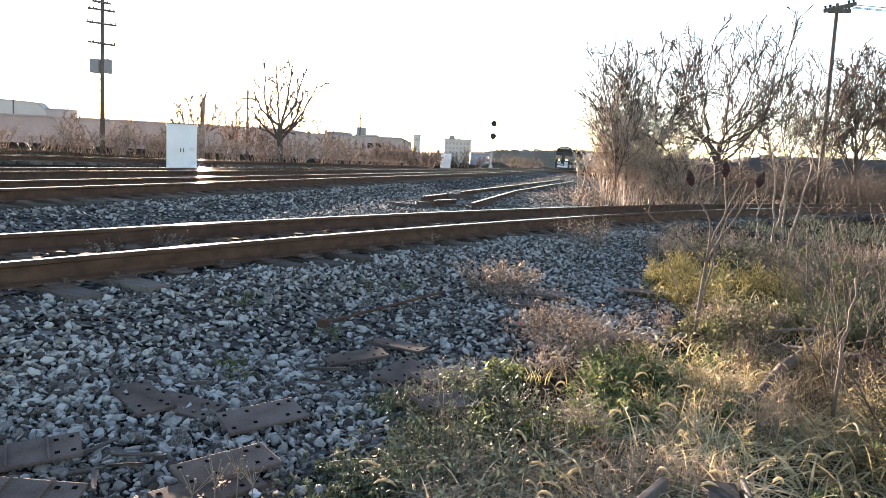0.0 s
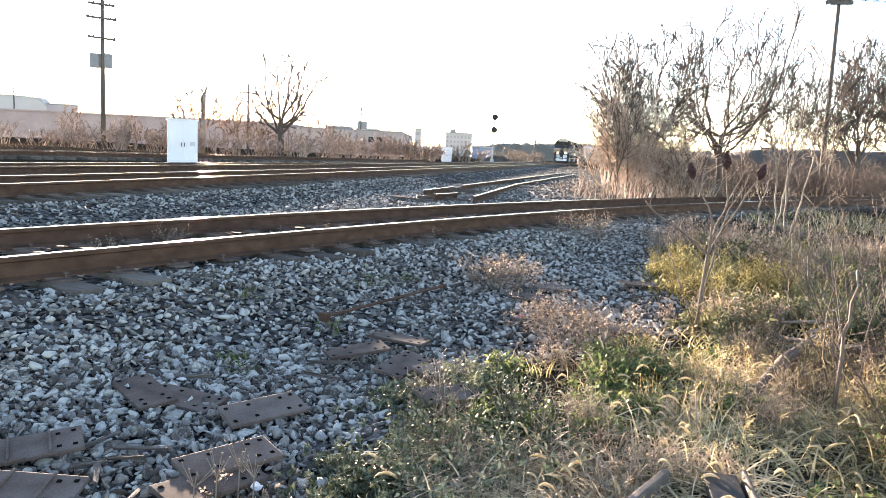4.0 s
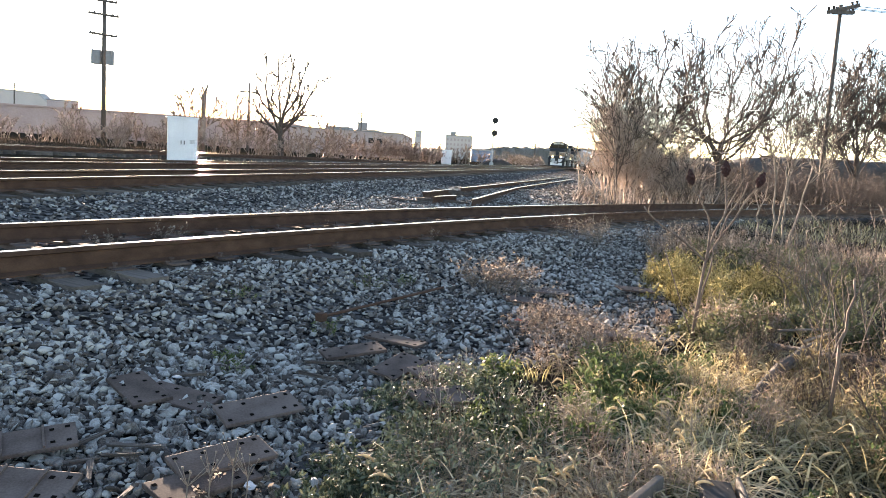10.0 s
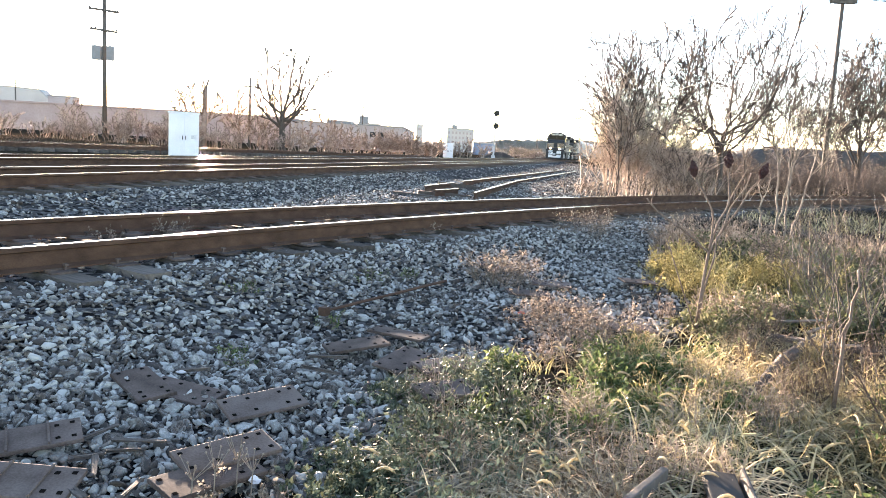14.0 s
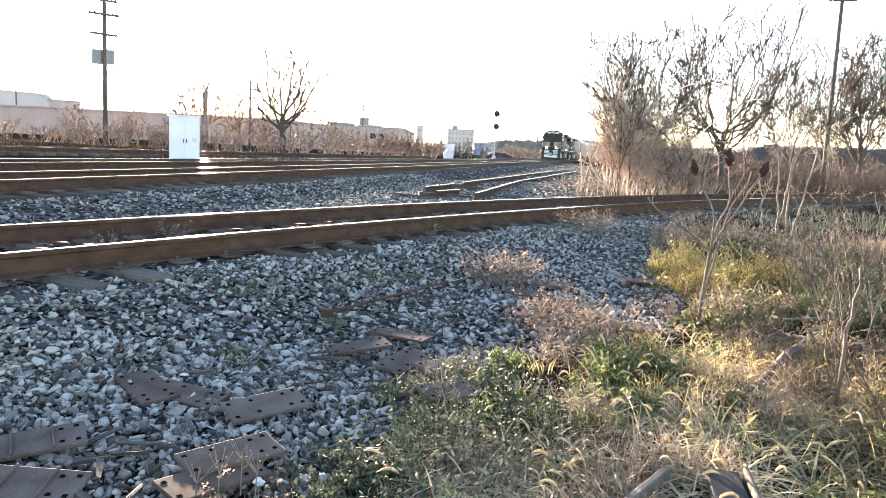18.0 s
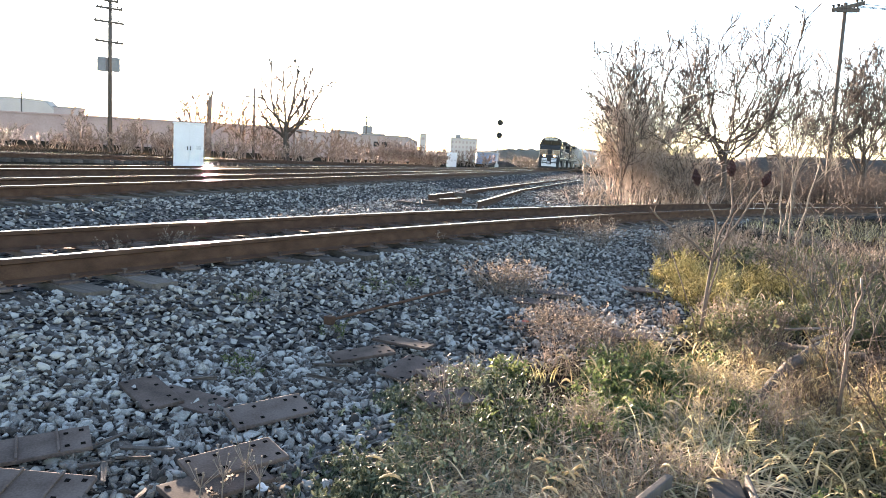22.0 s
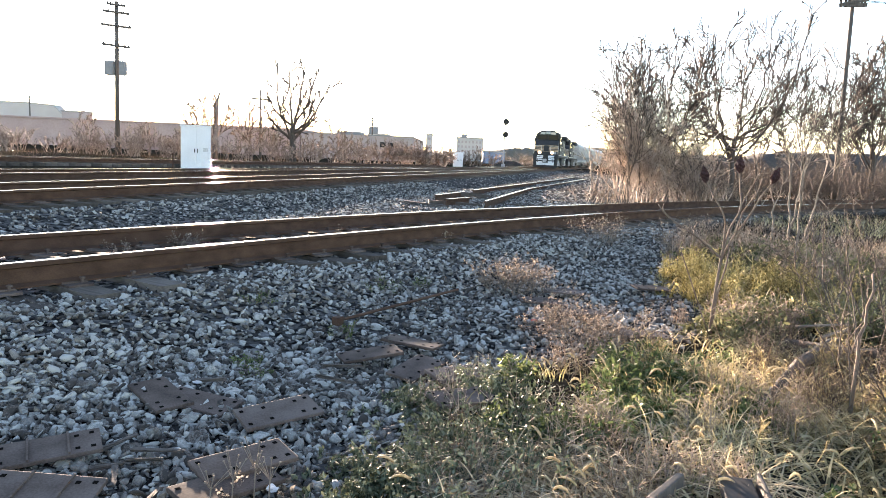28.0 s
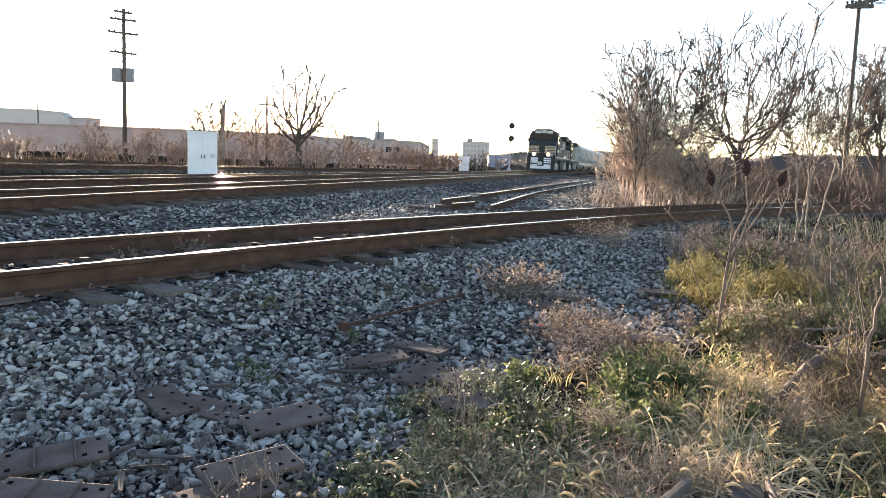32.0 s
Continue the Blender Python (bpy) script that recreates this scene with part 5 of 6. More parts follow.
tree((12.9, 27.0, 0.1), (12.88, 27.0, 2.1), [(11.87, 27, 4.65), (12.35, 27, 4.75), (13.1, 27, 5.15), (13.65, 27, 5.45), (13.87, 27, 4.7), (11.5, 27, 4.25), (13.5, 27, 4.0), (12.0, 27, 3.6), (12.7, 27, 4.9), (14.2, 27, 5.0)], 0.065, "small many-branched bare tree beside a leaning pole", 34, 9, M_TWIG, 260, 0.035, 1.0, 0.0165, (6, 1))
tree((10.85, 26.0, 0.1), (10.7, 26.0, 1.5), [(10.5, 26, 3.6), (11.3, 26, 4.0), (11.7, 26, 3.7), (10.0, 26, 3.1), (11.9, 26, 3.0), (10.9, 26, 3.9)], 0.04, "low spreading bare tree before the brown brush", 38, 8, None, 0, 0.03, 0.8, 0.014, (4,))
tree((18.9, 33.0, 0.1), (18.8, 33.0, 2.4), [(17.3, 33, 6.4), (17.8, 33, 6.85), (18.42, 33, 7.0), (19.3, 33, 7.4), (17.4, 33, 5.1), (19.6, 33, 5.8), (18.1, 33, 6.3), (19.0, 33, 6.9), (20.3, 33, 6.9), (20.4, 33, 5.2), (17.0, 33, 4.2), (17.7, 33, 5.7)], 0.12, "dense bare tree with dark seed pods beyond the track", 35, 9, M_BARK, 700, 0.05, 1.2, 0.02, (6, 2))
tree((21.6, 34.0, 0.1), (21.5, 34.0, 2.0), [(20.0, 34, 6.6), (20.6, 34, 7.3), (21.6, 34, 7.6), (22.7, 34, 7.4), (23.7, 34, 6.4), (19.8, 34, 4.9), (23.5, 34, 4.8), (21.0, 34, 6.7), (22.3, 34, 6.8), (20.0, 34, 5.8)], 0.11, "dense bare tree with dark seed pods beside scrub", 36, 9, M_BARK, 500, 0.05, 1.2, 0.02, (6, 2))
tree((17.2, 32.5, 0.1), (17.3, 32.5, 1.4), [(16.4, 32.5, 5.1), (17.0, 32.5, 5.7), (18.0, 32.5, 5.6), (16.2, 32.5, 3.8), (18.5, 32.5, 4.1), (16.8, 32.5, 4.8), (17.7, 32.5, 4.9)], 0.06, "slim bare tree beside a leaning pole", 37, 9, M_BARK, 250, 0.04, 0.8, 0.019, (6,))

# tan thicket round their feet
rs = np.random.default_rng(40)
for i in range(12):
    x = 5.55 + 2.15 * (i % 6) / 5 + rs.uniform(-0.2, 0.2)
    y = 22.6 + 2.2 * (i // 6) + rs.uniform(-0.7, 0.7)
    shrub(x, y, 0.1, rs.uniform(2.6, 4.1) if x < 6.3 else rs.uniform(1.6, 2.8), 0.8, 10, "tall tangle of tan dry stems beside the tracks", 100 + i, M_DRYLEAF, 40, 0.02, M_TANSTEM if i % 5 else M_TWIG, 0.015, (6, 3), 0.2, minr=0.6, group="tan thicket")
for i in range(12):
    shrub(3.95 + 0.42 * i + rs.uniform(-0.2, 0.2), 21.3 + rs.uniform(-0.5, 0.8), 0.08, rs.uniform(0.7, 1.3) if i > 3 else rs.uniform(0.4, 0.7), 0.8, 14, "low tan brush at the thicket's edge", 130 + i, M_DRYLEAF, 40, 0.022, (M_TANSTEM, M_TWIG, M_PINKDRY)[i % 3], 0.011, (5, 3), 0.35, group="tan thicket")
for i, (x, y, h) in enumerate(((4.3, 23.2, 3.2), (4.62, 24.0, 2.9), (4.5, 22.6, 2.0))):
    shrub(x, y, 0.1, h, 0.12, 2, "thin bare sapling standing at the thicket's edge", 145 + i, None, 0, 0.06, M_PALESTEM, 0.02, (5, 1), 0.08, group="saplings")
# brown brush behind the near track
for i in range(44):
    x = 8.0 + 0.44 * i + rs.uniform(-0.3, 0.3)
    y = 26.6 + 0.2 * i + rs.uniform(-2.0, 3.5)
    shrub(x, y, 0.1, rs.uniform(0.9, 1.8), 1.3, 14, "dark brown leafless brush beyond the track", 160 + i, M_BRUSH, 220, 0.035, M_TWIG, 0.011, (5, 4), 0.5, minr=0.5, group="brown brush")
for i in range(22):
    x = 10 + 1.25 * i + rs.uniform(-0.5, 0.5)
    shrub(x, 38 + 0.25 * i + rs.uniform(-2, 6), 0.1, rs.uniform(1.5, 2.6), 2.4, 12, "dark leafless brush along the bank", 200 + i, M_BRUSH, 200, 0.05, M_TWIG, 0.016, (5, 3), 0.5, fine=False, group="brown brush")

# scrub along the far side of the yard
tree((-14.2, 60.0, 0.2), (-14.27, 60.0, 3.3), [(-15.35, 60, 8.3), (-14.5, 60, 8.2), (-13.3, 60, 8.35), (-12.5, 60, 8.0), (-11.35, 60, 6.95), (-12.3, 60, 5.9), (-16.3, 60, 5.8), (-16.6, 60, 4.9), (-12.2, 60, 4.1)], 0.25, "lone bare tree with a forked crown beyond the yard", 50, 6, None, 0, 0.06, 1.2, 0.05, (3,), thick=0.5, draw=1.0)
tree((-21.7, 62.0, 0.2), (-21.7, 62.0, 2.2), [(-24.4, 62, 4.3), (-23.4, 62, 4.9), (-22.5, 62, 5.2), (-21.3, 62, 5.0), (-20.3, 62, 4.6), (-19.9, 62, 4.2), (-23.7, 62, 3.4)], 0.16, "low bare tree with twigs paled for glare beyond the yard", 51, 7, None, 0, 0.05, 1.5, 0.046, (4,), barks=(M_SCRUB, M_SCRUB), draw=1.0)
snag = thing("dead_tree", pose(-21.35, 61.5, 0.2), "dead pale trunk with a broken forked top", "tree")
part("trunk", rods(((0, 0, -0.2), (0.05, 0, 3.2), 0.26, 0.2), ((0.05, 0, 3.1), (0.14, 0, 5.0), 0.2, 0.16), sides=9), M_SCRUB, snag, smooth=True)
part("branch", rods(((0.14, 0, 4.9), (0.38, 0, 5.7), 0.12, 0.05), sides=7), M_SCRUB, snag)
part("branch", rods(((0.12, 0, 4.8), (-0.08, 0, 5.5), 0.1, 0.05), sides=7), M_SCRUB, snag)
for k, (x, h) in enumerate(((-18.6, 4.9), (-19.4, 4.3), (-17.3, 4.2), (-16.3, 3.4), (-24.2, 3.3), (-13.0, 3.0), (-11.2, 3.6), (-10.0, 2.9), (-28.5, 3.2), (-33.5, 3.6), (-8.6, 2.8))):
    y = 63.0 + 0.8 * (k % 3)
    tree((x, y, 0.2), (x + 0.1, y, 1.0), [(x - 1.1, y, h * 0.8), (x - 0.5, y, h), (x + 0.2, y, h * 0.96), (x + 0.9, y, h * 0.85), (x + 1.2, y, h * 0.6)], 0.09, "low bare tree with twigs coloured pale for glare along the yard", 520 + k, 6, None, 0, 0.05, 0.8, 0.042, (4,), barks=(M_SCRUB, M_SCRUB), draw=1.0, group="yard trees")
for i in range(30):
    x = -44 + 1.19 * i + rs.uniform(-0.4, 0.4)
    shrub(x, 57 + rs.uniform(-3, 5), 0.1, rs.uniform(1.5, 2.7) if x < -24 else rs.uniform(1.2, 2.8), 2.0, 13, "pinkish brown leafless scrub along the yard", 300 + i, None, 0, 0.05, M_SCRUB, 0.03, (5, 2), 0.35, minr=0.75, fine=False, group="yard scrub")
for i, (x, y, h, w) in enumerate(((-6.6, 75, 3.0, 2.4), (-5.4, 75, 2.5, 2.2), (-7.9, 75, 2.2, 2.2), (-2.7, 75, 2.3, 2.0), (-2.2, 77, 1.7, 1.2), (-3.8, 76, 1.6, 2.0), (-9.6, 74, 1.7, 2.4))):
    shrub(x, y, 0.15, h, w, 22, "dark olive leafless bush beyond the yard tracks", 340 + i, M_FAROLIVE, 160, 0.06, M_SCRUB, 0.032, (5, 3), 0.5, fine=False, group="yard scrub", minr=0.8)
for i in range(16):
    y = 150 + 3.2 * i + rs.uniform(-4, 4)
    shrub(main_x(y) - 11 - rs.uniform(0, 5), y, 0.1, rs.uniform(2.2, 3.6), 5.0, 11, "pale olive scrub beside the main line", 360 + i, M_FAROLIVE, 350, 0.10, M_SCRUB, 0.035, (5, 2), 0.5, fine=False, group="yard scrub")
for i, (x, h) in enumerate(((-4.5, 2.6), (-2.2, 3.0), (0.6, 2.2), (2.4, 2.9), (4.4, 2.4))):
    shrub(x, 112, 0.1, h, 2.6, 12, "hazy tan scrub before a far block", 375 + i, None, 0, 0.05, M_SCRUB, 0.05, (5, 2), 0.5, fine=False, group="yard scrub", minr=0.8)
for i in range(11):
    shrub(-60 + 4.6 * i + rs.uniform(-1.5, 1.5), 118 + rs.uniform(-6, 8), 0.1, rs.uniform(1.8, 3.4), 5.0, 9, "far brown scrub before the warehouse", 380 + i, M_FAROLIVE, 300, 0.09, M_SCRUB, 0.035, (5, 2), 0.5, fine=False, group="yard scrub")


# ---------------------------------------------------------------- plants near at hand
def sumac():
    t = thing("sumac", pose(1.92, 5.2, 0.0), "bare pale-stemmed sumac with three dark seed heads", "shrub")

    def smooth_rods(pts, r0, r1, bend):
        """A crooked round branch through x, z points, with knots at its joints."""
        P = [Vector((x - 1.92, bend * math.sin(2.2 * k), z)) for k, (x, z) in enumerate(pts)]
        fine = [P[0]]
        for k in range(len(P) - 1):
            a, b, c, d = P[max(0, k - 1)], P[k], P[k + 1], P[min(len(P) - 1, k + 2)]
            for u in (1 / 3, 2 / 3, 1):
                fine.append(0.5 * (2 * b + (c - a) * u + (2 * a - 5 * b + 4 * c - d) * u * u + (3 * b - a - 3 * c + d) * u ** 3))
        n = len(fine) - 1
        rad = [r0 + (r1 - r0) * k / n + (0.0012 if k % 3 == 0 else 0) for k in range(n + 1)]
        return tube(fine, rad)

    part("stem", smooth_rods([(1.918, -0.03), (1.936, 0.32), (1.954, 0.6)], 0.0125, 0.010, 0.0), M_SUMAC, t, smooth=True)
    part("stem", smooth_rods([(1.93, -0.03), (1.955, 0.3), (1.992, 0.56), (2.0, 0.72)], 0.0085, 0.0055, 0.02), M_SUMAC, t, smooth=True)
    for pts, r in (([(1.954, 0.59), (1.845, 0.678), (1.74, 0.75), (1.62, 0.823), (1.515, 0.903), (1.454, 0.962)], 0.0078), ([(1.74, 0.75), (1.745, 0.8), (1.758, 0.859)], 0.0045), ([(1.954, 0.59), (1.97, 0.756), (1.939, 0.897), (1.867, 1.034), (1.786, 1.148)], 0.0078),
                   ([(1.954, 0.59), (2.002, 0.8), (2.05, 0.959), (2.047, 1.099), (2.03, 1.238)], 0.0082), ([(1.954, 0.59), (2.035, 0.745), (2.117, 0.906), (2.2, 1.051), (2.277, 1.161)], 0.0085), ([(2.05, 0.959), (2.125, 1.103), (2.154, 1.216)], 0.005), ([(2.035, 0.745), (2.086, 0.932), (2.155, 1.077), (2.199, 1.191)], 0.006),
                   ([(1.515, 0.903), (1.5, 0.94), (1.498, 0.99)], 0.0042), ([(1.867, 1.034), (1.875, 1.1), (1.9, 1.15)], 0.0042)):
        part("branch", smooth_rods(pts, r, r * 0.6, 0.025), M_SUMAC, t, smooth=True)
    for x, z, y, tilt in ((1.775, 1.2, 0.0, -14), (2.024, 1.282, 0.0, -3), (2.289, 1.215, 0.0, 20)):
        bm = bmesh.new()
        bmesh.ops.create_icosphere(bm, subdivisions=4, radius=1)
        rr = random.Random(round(x * 100))
        for v in bm.verts:
            k = 1 - 0.62 * max(0, v.co.z) - 0.15 * max(0, -v.co.z)
            j = 1 + rr.uniform(-0.2, 0.2) + 0.12 * math.sin(v.co.z * 14 + 3 * math.atan2(v.co.y, v.co.x))
            v.co = Vector((v.co.x * 0.029 * k * j, v.co.y * 0.029 * k * j, v.co.z * 0.062 * (1 + 0.05 * j)))
        part("seed_head", bm, M_DARKSEED, t, "dark red-brown fuzzy seed head", pose(x - 1.92, y, z, 0, tilt, 0))


sumac()
for i, (b0, f0, tips) in enumerate((((5.62, 12.0, 0.0), (5.56, 12.08, 1.2), [(5.43, 12.08, 1.75), (5.6, 12.08, 2.1), (5.5, 12.1, 1.9)]), ((5.8, 12.1, 0.0), (5.77, 12.1, 1.2), [(5.9, 12.08, 1.7), (5.88, 12.0, 2.35), (5.7, 12.1, 2.15)]),
                                     ((5.97, 12.2, 0.0), (6.14, 12.15, 1.15), [(6.4, 12.08, 1.81), (6.52, 12.08, 2.1), (6.2, 12.1, 2.4)]), ((5.7, 12.3, 0.0), (5.9, 12.3, 1.3), [(6.02, 12.3, 2.2), (6.15, 12.3, 2.0)]), ((5.25, 11.9, 0.0), (5.27, 11.9, 0.7), [(5.22, 11.9, 1.2), (5.36, 11.9, 1.25)]))):
    tree(b0, f0, tips, 0.0155, "pale bare sapling in dry grass beside the track", 420 + i, 5, None, 0, 0.05, 0.1, 0.0045, (4, 2), (M_PALESTEM, M_PALESTEM), "pale saplings", "sapling", 0.62)
for i, (x, y, h, n, w) in enumerate(((2.24, 3.9, 1.05, 3, 0.15), (2.7, 4.3, 1.2, 6, 0.5), (3.0, 5.0, 1.2, 6, 0.6), (3.3, 5.8, 1.2, 7, 0.7), (3.6, 6.6, 1.1, 7, 0.7), (2.6, 3.6, 0.8, 6, 0.4), (4.2, 7.6, 1.1, 7, 0.7), (2.3, 3.2, 0.6, 6, 0.4))):
    shrub(x, y, 0.0, h, w, n, "bare dark brambles with a few dry leaves in the grass", 440 + i, M_BRUSH, 50, 0.01, M_TWIG if i != 6 else M_PALESTEM, 0.0055, (5, 3), 0.45, group="brambles")
for i, (x, y, h, w, n) in enumerate(((0.56, 6.6, 0.4, 0.46, 44), (2.08, 10.5, 0.46, 0.62, 40), (3.7, 11.0, 0.55, 0.8, 30), (0.9, 4.85, 0.42, 0.45, 30), (1.15, 4.65, 0.34, 0.4, 24), (3.3, 10.2, 0.4, 0.7, 26), (4.4, 11.6, 0.5, 0.8, 26), (0.72, 5.1, 0.3, 0.35, 18))):
    shrub(x, y, height(x, y) - 0.03, h, w, n, "round dry pinkish-tan weed clump on gravel", 460 + i, M_PINKDRY, 1500, 0.007 if y < 6 else 0.011, M_PALESTEM, 0.0028 if y < 6 else 0.004, (6, 3), 0.75, 0.05, fine=False, group="dry weed clumps")
for i, (x, y, h) in enumerate(((-0.74, 4.72, 0.16), (-0.66, 6.0, 0.2), (-1.2, 4.0, 0.1), (-1.45, 5.2, 0.14), (-0.3, 6.4, 0.14), (-1.1, 3.72, 0.14), (-2.6, 6.2, 0.2), (-3.3, 6.9, 0.22), (-1.3, 8.3, 0.28), (-2.9, 7.3, 0.3), (-0.2, 9.2, 0.25), (-0.75, 2.35, 0.14))):
    shrub(x, y, height(x, y) - 0.03, h, 0.14, 7, "small green weed growing between ballast stones", 480 + i, M_GREEN if i < 7 else M_DULLDRY, 260, 0.009, M_PALESTEM, 0.002, (5, 3), 0.6, 0.05, fine=False, group="small weeds")


# ---------------------------------------------------------------- grass
GR = np.random.default_rng(60)


def spots(n, cx, cy, rx, ry, keep=-0.05):
    """Random places in an ellipse, kept where the ground is grassy."""
    m = max(1, n // 24)
    a, r = GR.uniform(0, 2 * np.pi, m), np.sqrt(GR.uniform(0, 1, m))
    c = GR.integers(0, m, n)
    tight = (0.03 + 0.012 * cy) * GR.uniform(0.6, 1.8, m)[c]
    x, y = (cx + rx * r * np.cos(a))[c] + GR.normal(0, 1, n) * tight, (cy + ry * r * np.sin(a))[c] + GR.normal(0, 1, n) * tight
    ok = grassy(x, y) > keep + GR.normal(0, 0.12, n)
    ok &= ((x - 2.68) / 0.45) ** 2 + ((y - 5.0) / 0.4) ** 2 > GR.uniform(0.4, 1.2, n)
    x, y = x[ok], y[ok]
    return np.c_[x, y, height(x, y) - 0.045]


def turf(label, P, h, lean, w, mat, steps=4, droop=1.0):
    V, F, tip, out = blades(P, h, lean, w, GR, steps, droop)
    tagged(put("grass", fast("grass", V, F), mat), label, "grass", kind="stuff")
    return tip, out


def weeds(label, P, h, leafsize, per, mat, spread=0.3, stem=None, long=2.0):
    """Leafy plants: a leaning stem with leaves all along it."""
    n = len(P)
    a = GR.uniform(0, 2 * np.pi, n)
    h = h * np.clip(0.4 + 1.2 * (grassy(P[:, 0], P[:, 1]) + 0.15), 0.4, 1.0)
    top = P + np.c_[np.cos(a) * h * spread, np.sin(a) * h * spread, h] * GR.uniform(0.5, 1.2, (n, 1))
    S = np.c_[P, top, np.full(n, 0.0022), np.full(n, 0.001)]
    V, F = frusta(S, 3)
    tagged(put("weed_stems", fast("weed_stems", V, F), stem or mat), label + ", stems", "weeds", kind="stuff")
    i = np.repeat(np.arange(n), per)
    s = GR.uniform(0.1, 1, (len(i), 1))
    C = P[i] + (top - P)[i] * s + GR.normal(size=(len(i), 3)) * np.array([1, 1, 0.5]) * h[i][:, None] * 0.14 * (1.2 - 0.6 * s)
    V, F = leaves(C, leafsize, GR, 0.4, long)
    tagged(put("weeds", fast("weeds", V, F), mat), label, "weeds", kind="stuff")


def foxtails(label, tip, out, mat, length=0.07, r=0.0065):
    """Nodding bristly seed heads on the blade tips."""
    n = len(tip)
    L = length * GR.uniform(0.6, 1.3, n)
    prev, segs = tip.copy(), []
    rad = [0.35, 1.0, 1.1, 0.95, 0.7, 0.3]
    bend = GR.uniform(0.3, 1.1, n)
    for k in range(5):
        ang = 1.0 - bend * (k + 0.5) * 0.45
        nxt = prev + (out * np.cos(ang)[:, None] + np.array([0, 0, 1.0]) * np.sin(ang)[:, None]) * (L / 5)[:, None]
        segs.append(np.c_[prev, nxt, np.full(n, r * rad[k]), np.full(n, r * rad[k + 1])])
        prev = nxt
    S = np.stack(segs, 1).reshape(-1, 8)
    V, F = frusta(S, 6)
    tagged(put("foxtail_heads", fast("foxtail_heads", V, F), mat), label, "grass", kind="stuff")


def sprigs(label, P, h, mat, pod=0.004, twigs=6, lean=0.35, r=0.0024, pods=1):
    """Wiry dry weeds: a crooked stem with fine side twigs and tiny pods."""
    n = len(P)
    a = GR.uniform(0, 2 * np.pi, n)
    h = h * GR.uniform(0.5, 1.25, n) * np.clip(0.5 + 1.2 * (grassy(P[:, 0], P[:, 1]) + 0.15), 0.5, 1.0)
    le = lean * GR.uniform(0.2, 1.5, n)
    p = [P]
    for k in range(3):
        a = a + GR.normal(0, 0.5, n)
        p.append(p[-1] + np.c_[np.cos(a) * le, np.sin(a) * le, np.ones(n)] * (h / 3)[:, None])
    S = [np.c_[p[k], p[k + 1], np.full(n, r * (1 - 0.25 * k)), np.full(n, r * (0.75 - 0.25 * k))] for k in range(3)]
    C = []
    for j in range(twigs):
        s = GR.uniform(0.3, 2.9, n)
        k = s.astype(int)
        Q = np.stack(p, 1)
        i = np.arange(n)
        q = Q[i, k] + (Q[i, k + 1] - Q[i, k]) * (s - k)[:, None]
        b = GR.uniform(0, 2 * np.pi, n)
        L = h * GR.uniform(0.15, 0.42, n) * (1.15 - s / 3.5)
        e = q + np.c_[np.cos(b), np.sin(b), GR.uniform(0.1, 1.1, n)] * L[:, None]
        S.append(np.c_[q, e, np.full(n, r * 0.55), np.full(n, r * 0.4)])
        for _ in range(pods):
            C.append(q + (e - q) * GR.uniform(0.5, 1.0, (n, 1)))
    V, F = frusta(np.concatenate(S), 3)
    if C:
        V, F = merge([(V, F), leaves(np.concatenate(C), pod * 0.55, GR, 0.6, 3.2)])
    tagged(put("dry_weeds", fast("dry_weeds", V, F), mat), label, "weeds", kind="stuff")


# matted thatch under everything, its colour darkened to deepen the shade between blades
for lab, P, h in (("matted thatch coloured dark as the shade between the weeds", spots(3500, 1.4, 3.6, 2.4, 2.4, 0.0), 0.07), ("matted thatch coloured dark as shade further along the track", spots(4000, 4.2, 9.5, 4.2, 6.0, 0.1), 0.14)):
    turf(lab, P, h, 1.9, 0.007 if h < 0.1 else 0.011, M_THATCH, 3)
# green leafy patch
weeds("low green leafy weeds with yellowing tips", spots(400, 0.75, 3.5, 0.75, 0.7), 0.15, 0.0135, 22, M_GREEN, long=2.6)
weeds("green leafy weeds in dry grass", spots(160, 1.25, 4.6, 0.6, 0.5), 0.18, 0.011, 24, M_GREEN, long=2.4)
turf("long green grass blades among weeds", spots(800, 0.9, 3.3, 0.8, 0.8), 0.15, 1.5, 0.009, M_GREEN, 5, 0.8)
turf("yellowing grass blades among weeds", spots(420, 0.8, 3.4, 0.9, 0.9), 0.16, 1.5, 0.008, M_YELLOWGREEN, 5, 0.8)
sprigs("wiry grey-brown weeds among green leaves", spots(260, 0.75, 3.6, 0.9, 0.9), 0.2, M_DULLDRY, 0.006)
# growth at the gravel's edge, the green of it greyed in colour for shade
weeds("green weeds at the gravel's edge, coloured grey as in shade", spots(900, -0.05, 2.95, 0.5, 0.95, -0.12), 0.16, 0.0105, 20, M_SHADEGREEN, long=2.6)
turf("green grass at the gravel's edge, coloured grey as in shade", spots(300, -0.12, 2.8, 0.45, 0.9, -0.1), 0.12, 1.5, 0.008, M_SHADEGREEN, 5, 0.8)
weeds("broad green leaves in front, coloured grey as in shade", spots(120, -0.3, 2.4, 0.4, 0.4, -0.15), 0.1, 0.02, 12, M_SHADEGREEN, long=1.8)
sprigs("wiry grey-brown weeds over stones", spots(170, 0.15, 3.3, 0.6, 1.1, -0.12), 0.22, M_DULLDRY, 0.006)
sprigs("wiry pinkish weeds by the loose plates", spots(110, 0.6, 4.45, 0.45, 0.35, -0.15), 0.24, M_PINKDRY, 0.007)
sprigs("wiry greyish weeds in front", spots(110, -0.2, 2.3, 0.6, 0.35, -0.25), 0.17, M_DULLDRY, 0.006)
